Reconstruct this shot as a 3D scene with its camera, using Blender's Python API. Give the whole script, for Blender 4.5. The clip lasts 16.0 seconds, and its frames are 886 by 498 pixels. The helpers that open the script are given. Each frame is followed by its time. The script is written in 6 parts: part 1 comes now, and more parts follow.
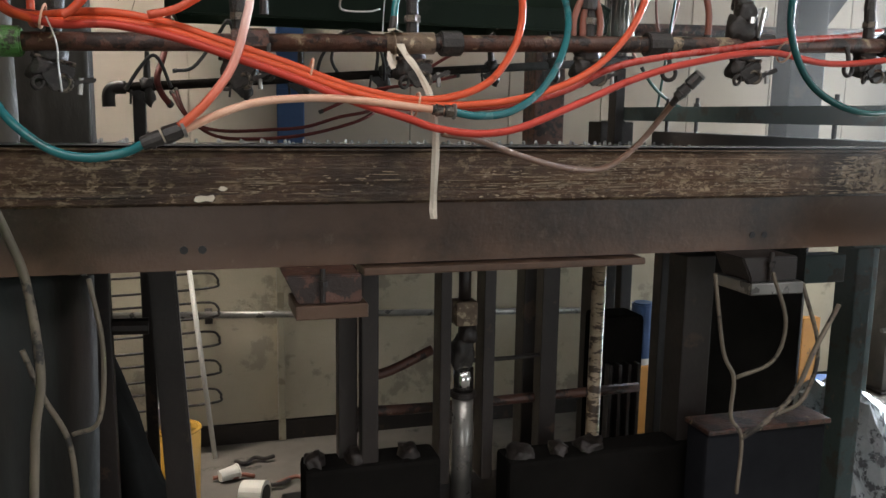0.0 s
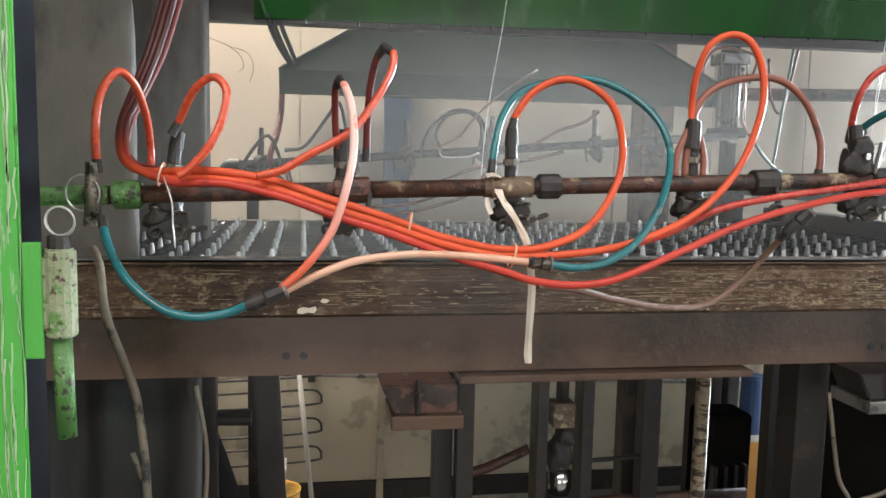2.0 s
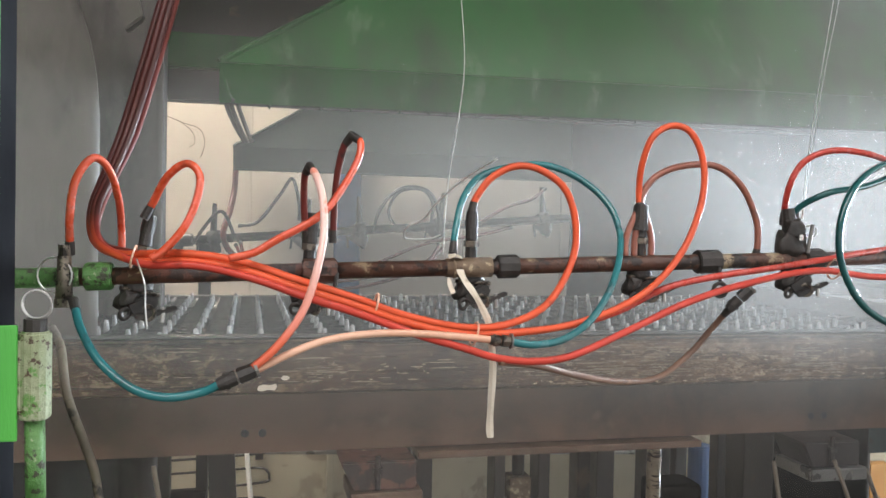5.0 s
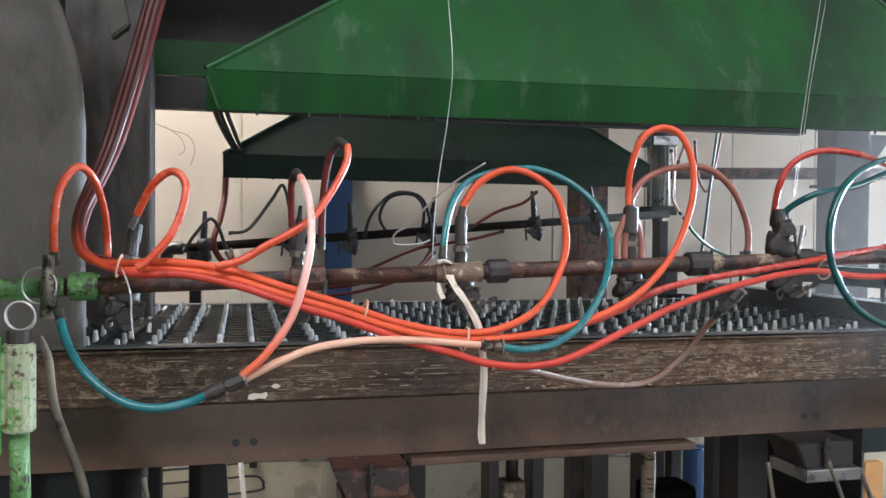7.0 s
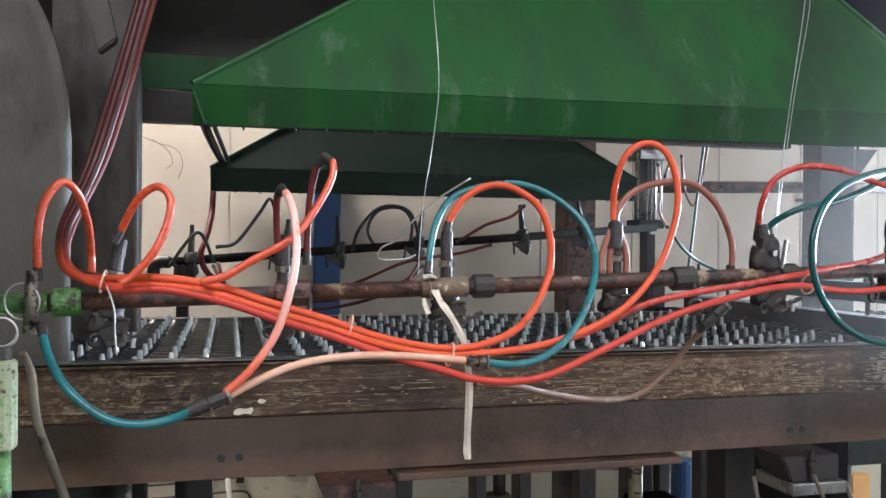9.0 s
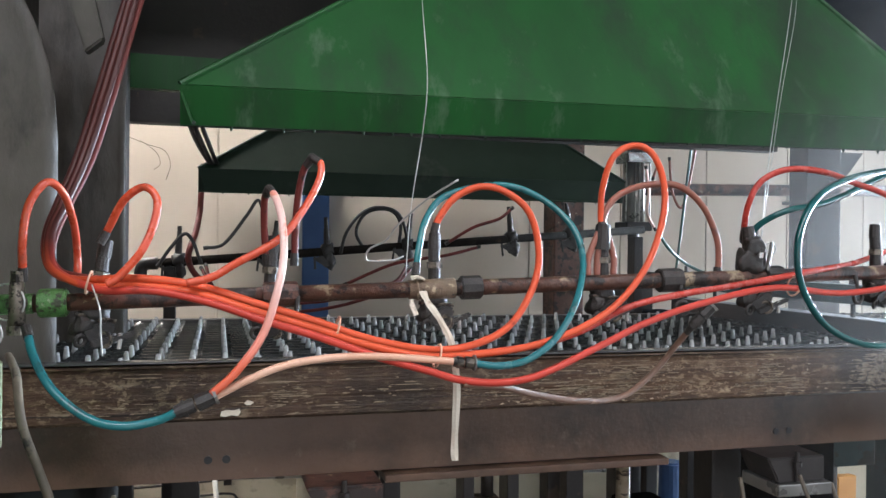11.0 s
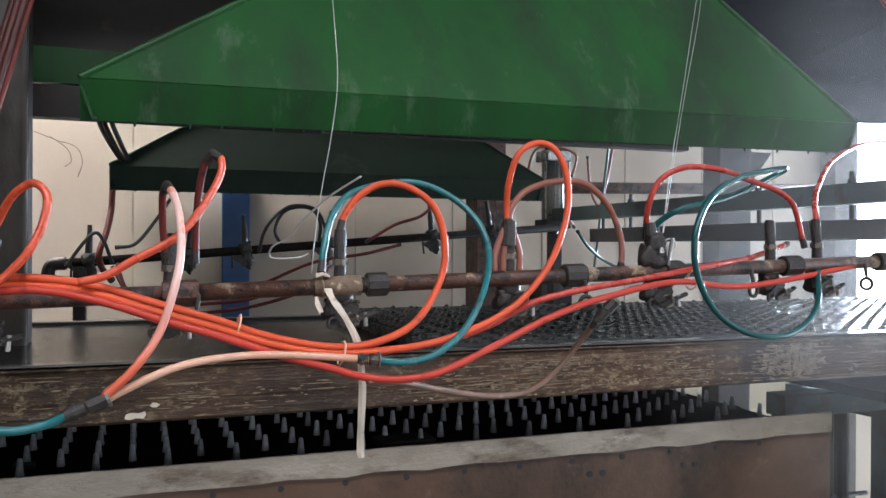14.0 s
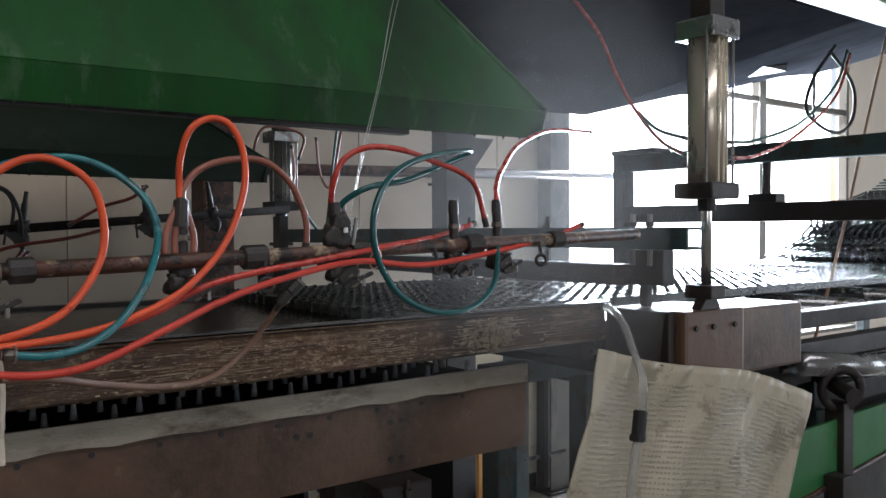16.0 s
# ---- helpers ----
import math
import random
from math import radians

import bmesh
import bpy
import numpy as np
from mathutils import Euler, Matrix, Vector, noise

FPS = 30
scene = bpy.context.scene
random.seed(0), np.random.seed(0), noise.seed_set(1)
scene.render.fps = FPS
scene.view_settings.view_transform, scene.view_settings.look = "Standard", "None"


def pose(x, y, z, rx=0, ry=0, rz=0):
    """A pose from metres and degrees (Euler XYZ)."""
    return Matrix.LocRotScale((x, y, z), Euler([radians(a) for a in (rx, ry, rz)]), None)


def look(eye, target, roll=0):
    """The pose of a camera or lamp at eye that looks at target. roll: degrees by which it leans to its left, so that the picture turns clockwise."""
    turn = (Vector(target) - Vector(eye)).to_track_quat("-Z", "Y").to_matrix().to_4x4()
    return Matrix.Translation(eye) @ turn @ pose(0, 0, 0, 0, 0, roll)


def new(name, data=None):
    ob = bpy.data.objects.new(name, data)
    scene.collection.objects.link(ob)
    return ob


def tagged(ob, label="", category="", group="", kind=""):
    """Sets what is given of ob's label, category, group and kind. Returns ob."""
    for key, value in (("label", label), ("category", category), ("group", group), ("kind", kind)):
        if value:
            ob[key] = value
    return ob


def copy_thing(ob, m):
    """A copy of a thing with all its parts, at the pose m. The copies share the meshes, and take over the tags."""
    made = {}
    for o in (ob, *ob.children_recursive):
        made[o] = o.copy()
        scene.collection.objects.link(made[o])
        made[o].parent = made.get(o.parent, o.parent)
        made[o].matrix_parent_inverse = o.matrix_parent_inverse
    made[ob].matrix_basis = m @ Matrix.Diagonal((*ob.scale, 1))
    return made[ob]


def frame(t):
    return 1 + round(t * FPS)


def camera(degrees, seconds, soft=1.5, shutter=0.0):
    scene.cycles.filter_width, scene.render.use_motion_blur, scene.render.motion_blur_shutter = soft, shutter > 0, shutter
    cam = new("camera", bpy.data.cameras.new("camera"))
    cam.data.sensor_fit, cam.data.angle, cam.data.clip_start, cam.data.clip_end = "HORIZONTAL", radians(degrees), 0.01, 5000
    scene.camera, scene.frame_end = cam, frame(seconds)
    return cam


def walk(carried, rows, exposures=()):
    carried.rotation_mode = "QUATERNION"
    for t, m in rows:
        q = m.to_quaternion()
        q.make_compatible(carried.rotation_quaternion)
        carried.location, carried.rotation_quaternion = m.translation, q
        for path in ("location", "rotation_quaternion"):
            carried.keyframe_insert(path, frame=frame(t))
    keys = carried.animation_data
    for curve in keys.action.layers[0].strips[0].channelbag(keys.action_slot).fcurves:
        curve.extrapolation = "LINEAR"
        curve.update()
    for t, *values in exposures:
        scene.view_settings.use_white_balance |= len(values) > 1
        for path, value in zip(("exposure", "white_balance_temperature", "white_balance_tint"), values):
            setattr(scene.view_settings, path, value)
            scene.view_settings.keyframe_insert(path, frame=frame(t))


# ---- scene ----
cam = camera(56.2, 16.0)
PATH = [
    (0, (-0.152, 0.093, 1.81), (0.418, 1.983, 1.49), 0.9),
    (0.5, (-0.074, 0.071, 1.811), (0.342, 1.998, 1.472), 0.5),
    (1, (-0.088, 0.074, 1.84), (0.249, 2.023, 1.542), 0.7),
    (1.5, (-0.116, 0.095, 1.911), (0.196, 2.055, 1.667), 1.1),
    (2, (-0.141, 0.107, 1.933), (0.189, 2.067, 1.707), 1.2),
    (2.5, (-0.176, 0.091, 1.941), (0.134, 2.057, 1.746), 1.3),
    (3, (-0.172, 0.083, 1.94), (0.177, 2.048, 1.803), 1.3),
    (3.5, (-0.165, 0.08, 1.942), (0.261, 2.032, 1.842), 1.1),
    (4, (-0.171, 0.071, 1.943), (0.281, 2.018, 1.865), 1.3),
    (4.5, (-0.171, 0.07, 1.945), (0.284, 2.017, 1.883), 1.3),
    (7, (-0.164, 0.076, 1.946), (0.308, 2.019, 1.906), 0.5),
    (7.5, (-0.164, 0.077, 1.947), (0.324, 2.016, 1.912), 0.5),
    (8, (-0.162, 0.077, 1.947), (0.33, 2.015, 1.923), 0.5),
    (8.5, (-0.164, 0.075, 1.947), (0.333, 2.013, 1.935), 0.6),
    (9, (-0.16, 0.073, 1.949), (0.337, 2.01, 1.94), 0.5),
    (11.5, (-0.158, 0.072, 1.948), (0.37, 2.001, 1.945), 0.7),
    (12, (-0.156, 0.079, 1.948), (0.376, 2.007, 1.937), 0.8),
    (12.5, (-0.156, 0.082, 1.948), (0.386, 2.007, 1.93), 0.7),
    (13, (-0.15, 0.084, 1.945), (0.395, 2.008, 1.932), 0.5),
    (13.5, (-0.147, 0.076, 1.949), (0.432, 1.99, 1.935), 0.5),
    (14, (-0.131, 0.063, 1.946), (0.556, 1.942, 1.94), 0.3),
    (14.5, (-0.1, 0.056, 1.947), (0.773, 1.855, 1.935), 0.2),
    (15, (-0.069, 0.051, 1.938), (0.962, 1.764, 1.918), -0.2),
    (15.5, (-0.046, 0.045, 1.938), (1.096, 1.686, 1.9), -0.3),
    (16, (-0.033, 0.043, 1.942), (1.175, 1.636, 1.896), -0.2),
]
walk(cam, [(t, look(eye, target, roll)) for t, eye, target, roll in PATH], exposures=[
    (0, 0.0, 6500, 10), (0.5, 0.4, 6500, 10), (1.2, 0.5, 6500, 10), (2.0, 0.55, 6500, 10), (4.5, 0.55, 6500, 10), (7.0, 0.58, 5950, 11), (12.0, 0.48, 5950, 11),
    (13.5, 0.37, 5950, 12), (14.5, 0.33, 5950, 13), (15.2, 0.02, 6100, 13), (16.0, -0.52, 6150, 13)])

# ---------------------------------------------------------------- light
world = bpy.data.worlds.new("sky")
scene.world = world
world.use_nodes = True
sky = world.node_tree.nodes.new("ShaderNodeTexSky")
sky.sky_type, sky.sun_disc = "NISHITA", False
sky.sun_elevation, sky.sun_rotation = radians(40), radians(60)
world.node_tree.links.new(sky.outputs[0], world.node_tree.nodes["Background"].inputs[0])
world.node_tree.nodes["Background"].inputs[1].default_value = 0.12


def area(name, at, to, sx, sy, watts, colour):
    """An area lamp in an opening, seen or added, standing in for the sky's light."""
    data = bpy.data.lights.new(name, "AREA")
    data.shape, data.size, data.size_y, data.energy, data.color = "RECTANGLE", sx, sy, watts, colour
    ob = new(name, data)
    ob.matrix_world = look(at, to)
    return ob


# Next three are added fill through roof and wall, their sources unseen.
area("rear_fill", (-1.25, 3.95, 4.45), (-1.25, 3.9, 0), 1.5, 0.7, 180, (1.0, 0.92, 0.81))
area("front_fill", (-0.3, -0.9, 4.45), (-0.3, -0.7, 0), 5.0, 1.2, 128, (1.0, 0.94, 0.91))
area("back_fill", (-1.5, -4.9, 1.9), (0.3, 2, 1.7), 3.0, 2.4, 52, (1.0, 0.94, 0.91))
area("window_light", (6.75, 4.79, 2.3), (6.1, 1.0, 2.0), 4.4, 2.7, 3800, (0.79, 0.91, 1.0))


# Added fill for the front faces on the right, source unseen.
area("south_fill", (5.5, -5.05, 2.1), (1.4, 1.5, 1.6), 2.6, 1.9, 60, (0.93, 0.96, 1.0))
# Added fill from the right; no opening is known there.
area("east_fill", (11.85, -1.0, 1.9), (2.0, 1.0, 1.6), 3.6, 2.6, 220, (0.84, 0.92, 1.0))


# ---------------------------------------------------------------- materials
def surf(name, a, b, scale=8.0, rough=0.6, metal=0.0, c=None, cut=0.58, cscale=4.0, bump=0.25, bscale=70.0,
         stretch=(1, 1, 1), vary=0.15, island=False, d=None, dcut=0.62, dscale=11.0, spec=0.5, soft=0.05):
    """A procedural surface: two tones of grain, up to two kinds of stains or wear with ragged edges, fine relief."""
    m = bpy.data.materials.new(name)
    m.use_nodes = True
    nt = m.node_tree
    n, l = nt.nodes, nt.links
    p = n["Principled BSDF"]
    co = n.new("ShaderNodeTexCoord")
    mp = n.new("ShaderNodeMapping")
    mp.inputs["Scale"].default_value = stretch
    l.new(co.outputs["Object"], mp.inputs[0])

    def noise_node(s, detail=6.0, rgh=0.62):
        t = n.new("ShaderNodeTexNoise")
        t.inputs["Scale"].default_value, t.inputs["Detail"].default_value = s, detail
        t.inputs["Roughness"].default_value = rgh
        l.new(mp.outputs[0], t.inputs["Vector"])
        return t

    def ramp(src, lo, hi, ca, cb):
        r = n.new("ShaderNodeValToRGB")
        r.color_ramp.elements[0].position, r.color_ramp.elements[1].position = lo, hi
        r.color_ramp.elements[0].color, r.color_ramp.elements[1].color = ca, cb
        l.new(src, r.inputs[0])
        return r

    col = ramp(noise_node(scale).outputs["Fac"], 0.3, 0.7, (*a, 1), (*b, 1)).outputs[0]
    for extra, at, s in ((c, cut, cscale), (d, dcut, dscale)):
        if extra:
            mask = ramp(noise_node(s, 9.0, 0.7).outputs["Fac"], at, at + soft, (0, 0, 0, 1), (1, 1, 1, 1))
            mix = n.new("ShaderNodeMixRGB")
            mix.inputs[2].default_value = (*extra, 1)
            l.new(mask.outputs[0], mix.inputs[0])
            l.new(col, mix.inputs[1])
            col = mix.outputs[0]
    if vary:
        info = n.new("ShaderNodeNewGeometry" if island else "ShaderNodeObjectInfo")
        hsv = n.new("ShaderNodeHueSaturation")
        mr = n.new("ShaderNodeMapRange")
        mr.inputs[3].default_value, mr.inputs[4].default_value = 1 - vary, 1 + vary
        l.new(info.outputs["Random Per Island" if island else "Random"], mr.inputs[0])
        l.new(mr.outputs[0], hsv.inputs["Value"])
        l.new(col, hsv.inputs["Color"])
        col = hsv.outputs[0]
    l.new(col, p.inputs["Base Color"])
    p.inputs["Metallic"].default_value = metal
    p.inputs["Specular IOR Level"].default_value = spec
    rr = n.new("ShaderNodeMapRange")
    rr.inputs[3].default_value, rr.inputs[4].default_value = max(0.03, rough - 0.15), min(1, rough + 0.15)
    fine = noise_node(bscale)
    l.new(noise_node(scale * 2.3).outputs["Fac"], rr.inputs[0])
    l.new(rr.outputs[0], p.inputs["Roughness"])
    if bump:
        bp = n.new("ShaderNodeBump")
        bp.inputs["Strength"].default_value, bp.inputs["Distance"].default_value = bump, 0.004
        l.new(fine.outputs["Fac"], bp.inputs["Height"])
        l.new(bp.outputs[0], p.inputs["Normal"])
    return m


def glassy(name, colour, rough, transmission, alpha=1.0):
    m = bpy.data.materials.new(name)
    m.use_nodes = True
    p = m.node_tree.nodes["Principled BSDF"]
    p.inputs["Base Color"].default_value = (*colour, 1)
    p.inputs["Roughness"].default_value = rough
    p.inputs["Transmission Weight"].default_value = transmission
    p.inputs["Alpha"].default_value = alpha
    p.inputs["IOR"].default_value = 1.35
    return m


def glow(name, colour, strength):
    m = bpy.data.materials.new(name)
    m.use_nodes = True
    p = m.node_tree.nodes["Principled BSDF"]
    p.inputs["Base Color"].default_value = (*colour, 1)
    p.inputs["Emission Color"].default_value = (*colour, 1)
    p.inputs["Emission Strength"].default_value = strength
    return m


M_ORANGE = surf("orange_hose", (0.58, 0.08, 0.03), (0.45, 0.06, 0.027), 14, 0.27, c=(0.3, 0.06, 0.032), cut=0.58, cscale=34, d=(0.66, 0.24, 0.14), dcut=0.65, dscale=60, bump=0.06, vary=0.08, soft=0.12)
M_RED = surf("red_hose", (0.5, 0.055, 0.036), (0.36, 0.042, 0.031), 14, 0.27, c=(0.2, 0.042, 0.032), cut=0.58, cscale=34, d=(0.55, 0.2, 0.14), dcut=0.65, dscale=60, bump=0.06, vary=0.08, soft=0.12)
M_DARKRED = surf("dull_red_hose", (0.15, 0.03, 0.024), (0.095, 0.024, 0.02), 9, 0.5, c=(0.05, 0.02, 0.018), cut=0.58, cscale=10, bump=0.1, spec=0.2)
M_PALE = surf("pale_hose", (0.75, 0.42, 0.36), (0.72, 0.6, 0.53), 7, 0.35, c=(0.7, 0.2, 0.12), cut=0.55, cscale=6, bump=0.04, vary=0.03)


def dark_end(name, near_tone, far_tone):
    """A hose whose colour turns darker towards its far upper end."""
    m = surf(name, near_tone, tuple(q * 0.84 for q in near_tone), 14, 0.36, c=tuple(q * 0.48 for q in near_tone), cut=0.58, cscale=34, d=(0.66, 0.24, 0.14), dcut=0.65, dscale=60, bump=0.06, vary=0.08, soft=0.12, spec=0.28)
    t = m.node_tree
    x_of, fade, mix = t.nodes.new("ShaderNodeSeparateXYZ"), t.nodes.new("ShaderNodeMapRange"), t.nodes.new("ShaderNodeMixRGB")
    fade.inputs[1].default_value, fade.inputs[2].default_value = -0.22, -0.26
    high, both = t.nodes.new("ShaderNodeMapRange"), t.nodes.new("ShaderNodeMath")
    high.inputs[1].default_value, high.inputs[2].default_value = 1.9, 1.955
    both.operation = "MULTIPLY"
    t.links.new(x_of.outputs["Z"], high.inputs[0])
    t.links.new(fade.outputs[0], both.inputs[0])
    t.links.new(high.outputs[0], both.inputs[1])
    mix.inputs[2].default_value = (*far_tone, 1)
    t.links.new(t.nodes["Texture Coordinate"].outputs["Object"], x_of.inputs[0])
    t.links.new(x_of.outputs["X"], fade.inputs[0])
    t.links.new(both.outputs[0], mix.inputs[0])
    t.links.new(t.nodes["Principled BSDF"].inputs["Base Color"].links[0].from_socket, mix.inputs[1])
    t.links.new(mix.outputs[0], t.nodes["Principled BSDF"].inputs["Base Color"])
    return m


M_BUNDLE = dark_end("bundle_orange_hose", (0.66, 0.095, 0.034), (0.075, 0.018, 0.015))
M_BUNDLERED = dark_end("bundle_red_hose", (0.5, 0.055, 0.036), (0.06, 0.017, 0.015))
M_PALE2 = surf("salmon_hose", (0.56, 0.27, 0.16), (0.68, 0.45, 0.33), 8, 0.35, c=(0.42, 0.12, 0.06), cut=0.56, cscale=9, d=(0.25, 0.13, 0.08), dcut=0.66, dscale=25, bump=0.05, vary=0.03, soft=0.12)
# Colour runs by height, red below to pale pink above.
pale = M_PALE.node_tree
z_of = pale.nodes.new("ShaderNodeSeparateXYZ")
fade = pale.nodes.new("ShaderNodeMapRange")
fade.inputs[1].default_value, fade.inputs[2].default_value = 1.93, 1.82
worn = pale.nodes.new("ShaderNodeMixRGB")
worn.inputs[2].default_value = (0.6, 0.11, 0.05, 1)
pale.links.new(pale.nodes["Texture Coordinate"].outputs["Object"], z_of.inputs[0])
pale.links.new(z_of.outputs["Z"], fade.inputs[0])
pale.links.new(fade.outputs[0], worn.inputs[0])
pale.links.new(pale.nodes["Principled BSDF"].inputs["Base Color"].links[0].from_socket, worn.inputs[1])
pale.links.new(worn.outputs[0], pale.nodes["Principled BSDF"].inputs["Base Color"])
M_TEAL = surf("teal_hose", (0.022, 0.15, 0.16), (0.018, 0.11, 0.12), 9, 0.24, c=(0.022, 0.06, 0.06), cut=0.55, cscale=36, d=(0.12, 0.24, 0.24), dcut=0.62, dscale=55, bump=0.05, vary=0.08, soft=0.12)
M_DTEAL = surf("dark_teal_hose", (0.01, 0.085, 0.082), (0.008, 0.06, 0.06), 9, 0.2, bump=0.04, vary=0.08)
M_DGREEN = surf("dark_green_hose", (0.02, 0.07, 0.06), (0.03, 0.1, 0.08), 9, 0.35, bump=0.04)
M_BROWN = surf("brown_hose", (0.28, 0.1, 0.065), (0.2, 0.075, 0.05), 9, 0.4, c=(0.1, 0.05, 0.04), cut=0.6, cscale=12, bump=0.06)
M_CLEAR = surf("murky_tube", (0.2, 0.11, 0.07), (0.12, 0.07, 0.048), 14, 0.5, c=(0.32, 0.2, 0.14), cut=0.6, cscale=10, bump=0.05, soft=0.1)
M_CLEARTUBE = glassy("clear_tube", (0.62, 0.62, 0.58), 0.16, 0.7)
M_ROPE = surf("rope", (0.42, 0.26, 0.18), (0.3, 0.18, 0.12), 60, 0.9, bump=0.5, bscale=200)
M_WIRE = surf("steel_wire", (0.62, 0.62, 0.6), (0.5, 0.5, 0.48), 20, 0.35, metal=0.6, bump=0)
M_CABLE = surf("grimy_cable", (0.2, 0.165, 0.12), (0.1, 0.083, 0.063), 14, 0.7, c=(0.03, 0.027, 0.024), cut=0.55, cscale=9, bump=0.2)
M_BLACK = surf("black_rubber", (0.012, 0.012, 0.013), (0.026, 0.025, 0.025), 12, 0.5, bump=0.15)
M_FITTING = surf("fitting_black", (0.012, 0.0105, 0.009), (0.034, 0.029, 0.025), 60, 0.5, c=(0.11, 0.08, 0.055), cut=0.64, cscale=110, bump=0.35, bscale=220)
M_BRASS = surf("grimy_brass", (0.22, 0.19, 0.15), (0.1, 0.085, 0.068), 70, 0.4, metal=0.5, c=(0.022, 0.018, 0.015), cut=0.5, cscale=90, d=(0.28, 0.24, 0.19), dcut=0.66, dscale=140, bump=0.35, bscale=200)
M_RUSTPIPE = surf("rusty_pipe", (0.066, 0.027, 0.019), (0.11, 0.05, 0.034), 26, 0.42, c=(0.022, 0.013, 0.01), cut=0.5, cscale=18, d=(0.33, 0.27, 0.17), dcut=0.635, dscale=42, bump=0.5, bscale=150, soft=0.03)
M_GRIMEPIPE = surf("grimy_painted_pipe", (0.05, 0.022, 0.0145), (0.11, 0.05, 0.031), 40, 0.4, c=(0.3, 0.235, 0.15), cut=0.55, cscale=22, d=(0.016, 0.011, 0.009), dcut=0.51, dscale=36, bump=0.6, bscale=160, soft=0.05)
M_GREENPAINT = surf("green_paint", (0.055, 0.33, 0.04), (0.09, 0.42, 0.065), 4, 0.4, c=(0.42, 0.52, 0.34), cut=0.61, cscale=7, d=(0.025, 0.04, 0.018), dcut=0.61, dscale=20, bump=0.25, stretch=(3.2, 3.2, 0.6))
M_PALEGREEN = surf("pale_green_paint", (0.22, 0.27, 0.14), (0.33, 0.36, 0.23), 50, 0.5, c=(0.1, 0.24, 0.05), cut=0.55, cscale=42, d=(0.06, 0.034, 0.02), dcut=0.56, dscale=120, bump=0.5, bscale=180)
M_HOOD = surf("hood_green", (0.0042, 0.048, 0.007), (0.007, 0.084, 0.011), 1.2, 0.5, c=(0.01, 0.03, 0.011), cut=0.47, cscale=1.0, d=(0.06, 0.115, 0.06), dcut=0.575, dscale=5, bump=0.12, bscale=30, stretch=(3.0, 3.0, 0.25), vary=0, soft=0.16, spec=0.3)
M_CHIPGREEN = surf("chipped_green_paint", (0.05, 0.15, 0.03), (0.085, 0.2, 0.055), 70, 0.42, c=(0.24, 0.29, 0.17), cut=0.6, cscale=75, d=(0.03, 0.032, 0.016), dcut=0.53, dscale=95, bump=0.6, bscale=170, vary=0)
M_HOODDARK = surf("hood_dull_green", (0.012, 0.03, 0.016), (0.02, 0.042, 0.024), 4, 0.65, c=(0.035, 0.05, 0.035), cut=0.6, cscale=5, bump=0.15, vary=0)
M_SOOT = surf("sooty_steel", (0.011, 0.008, 0.0068), (0.023, 0.0165, 0.0135), 7, 0.5, c=(0.052, 0.03, 0.02), cut=0.59, cscale=8, bump=0.22)
M_BEAM = surf("worn_beam", (0.038, 0.0205, 0.0115), (0.09, 0.049, 0.027), 9, 0.42, bump=0.6, bscale=110, stretch=(0.45, 1, 3.4), vary=0, spec=0.3)
nt = M_BEAM.node_tree
geo = nt.nodes.new("ShaderNodeTexCoord")


def layer(scale, stretch, lo, hi, detail=8.0):
    """One ragged mask of the beam's wear."""
    mp = nt.nodes.new("ShaderNodeMapping")
    mp.inputs["Scale"].default_value = stretch
    t = nt.nodes.new("ShaderNodeTexNoise")
    t.inputs["Scale"].default_value, t.inputs["Detail"].default_value, t.inputs["Roughness"].default_value = scale, detail, 0.68
    r = nt.nodes.new("ShaderNodeMapRange")
    r.inputs[1].default_value, r.inputs[2].default_value = lo, hi
    nt.links.new(geo.outputs["Object"], mp.inputs[0])
    nt.links.new(mp.outputs[0], t.inputs["Vector"])
    nt.links.new(t.outputs["Fac"], r.inputs[0])
    return r.outputs[0]


def over(colour, *masks):
    """Lays a colour over the beam where all masks meet."""
    p = nt.nodes["Principled BSDF"]
    fac = masks[0]
    for k in masks[1:]:
        mu = nt.nodes.new("ShaderNodeMath")
        mu.operation = "MULTIPLY"
        nt.links.new(fac, mu.inputs[0])
        nt.links.new(k, mu.inputs[1])
        fac = mu.outputs[0]
    mix = nt.nodes.new("ShaderNodeMixRGB")
    mix.inputs[2].default_value = (*colour, 1)
    nt.links.new(fac, mix.inputs[0])
    nt.links.new(p.inputs["Base Color"].links[0].from_socket, mix.inputs[1])
    nt.links.new(mix.outputs[0], p.inputs["Base Color"])


over((0.16, 0.108, 0.065), layer(3.0, (1, 1, 1), 0.44, 0.62, 3.0), layer(26, (0.7, 1, 2.2), 0.5, 0.6))
over((0.32, 0.245, 0.155), layer(2.6, (1, 1, 1.3), 0.46, 0.62, 3.0), layer(70, (0.7, 1, 1.4), 0.55, 0.6))
over((0.235, 0.172, 0.11), layer(4.0, (1, 1, 1), 0.42, 0.6, 3.0), layer(150, (0.6, 1, 1.3), 0.57, 0.61, 4.0))
over((0.2, 0.14, 0.092), layer(5.0, (1, 1, 1), 0.4, 0.6, 3.0), layer(14, (0.12, 1, 16), 0.57, 0.62))
over((0.009, 0.0065, 0.0045), layer(16, (0.1, 1, 9), 0.56, 0.62))
over((0.012, 0.008, 0.0055), layer(2.3, (1.1, 1, 0.5), 0.46, 0.66, 4.0))
M_BEAMLINE = surf("paint_remnant", (0.3, 0.23, 0.15), (0.42, 0.34, 0.24), 40, 0.5, c=(0.06, 0.04, 0.026), cut=0.5, cscale=30, bump=0.4, stretch=(0.35, 1, 1.6))
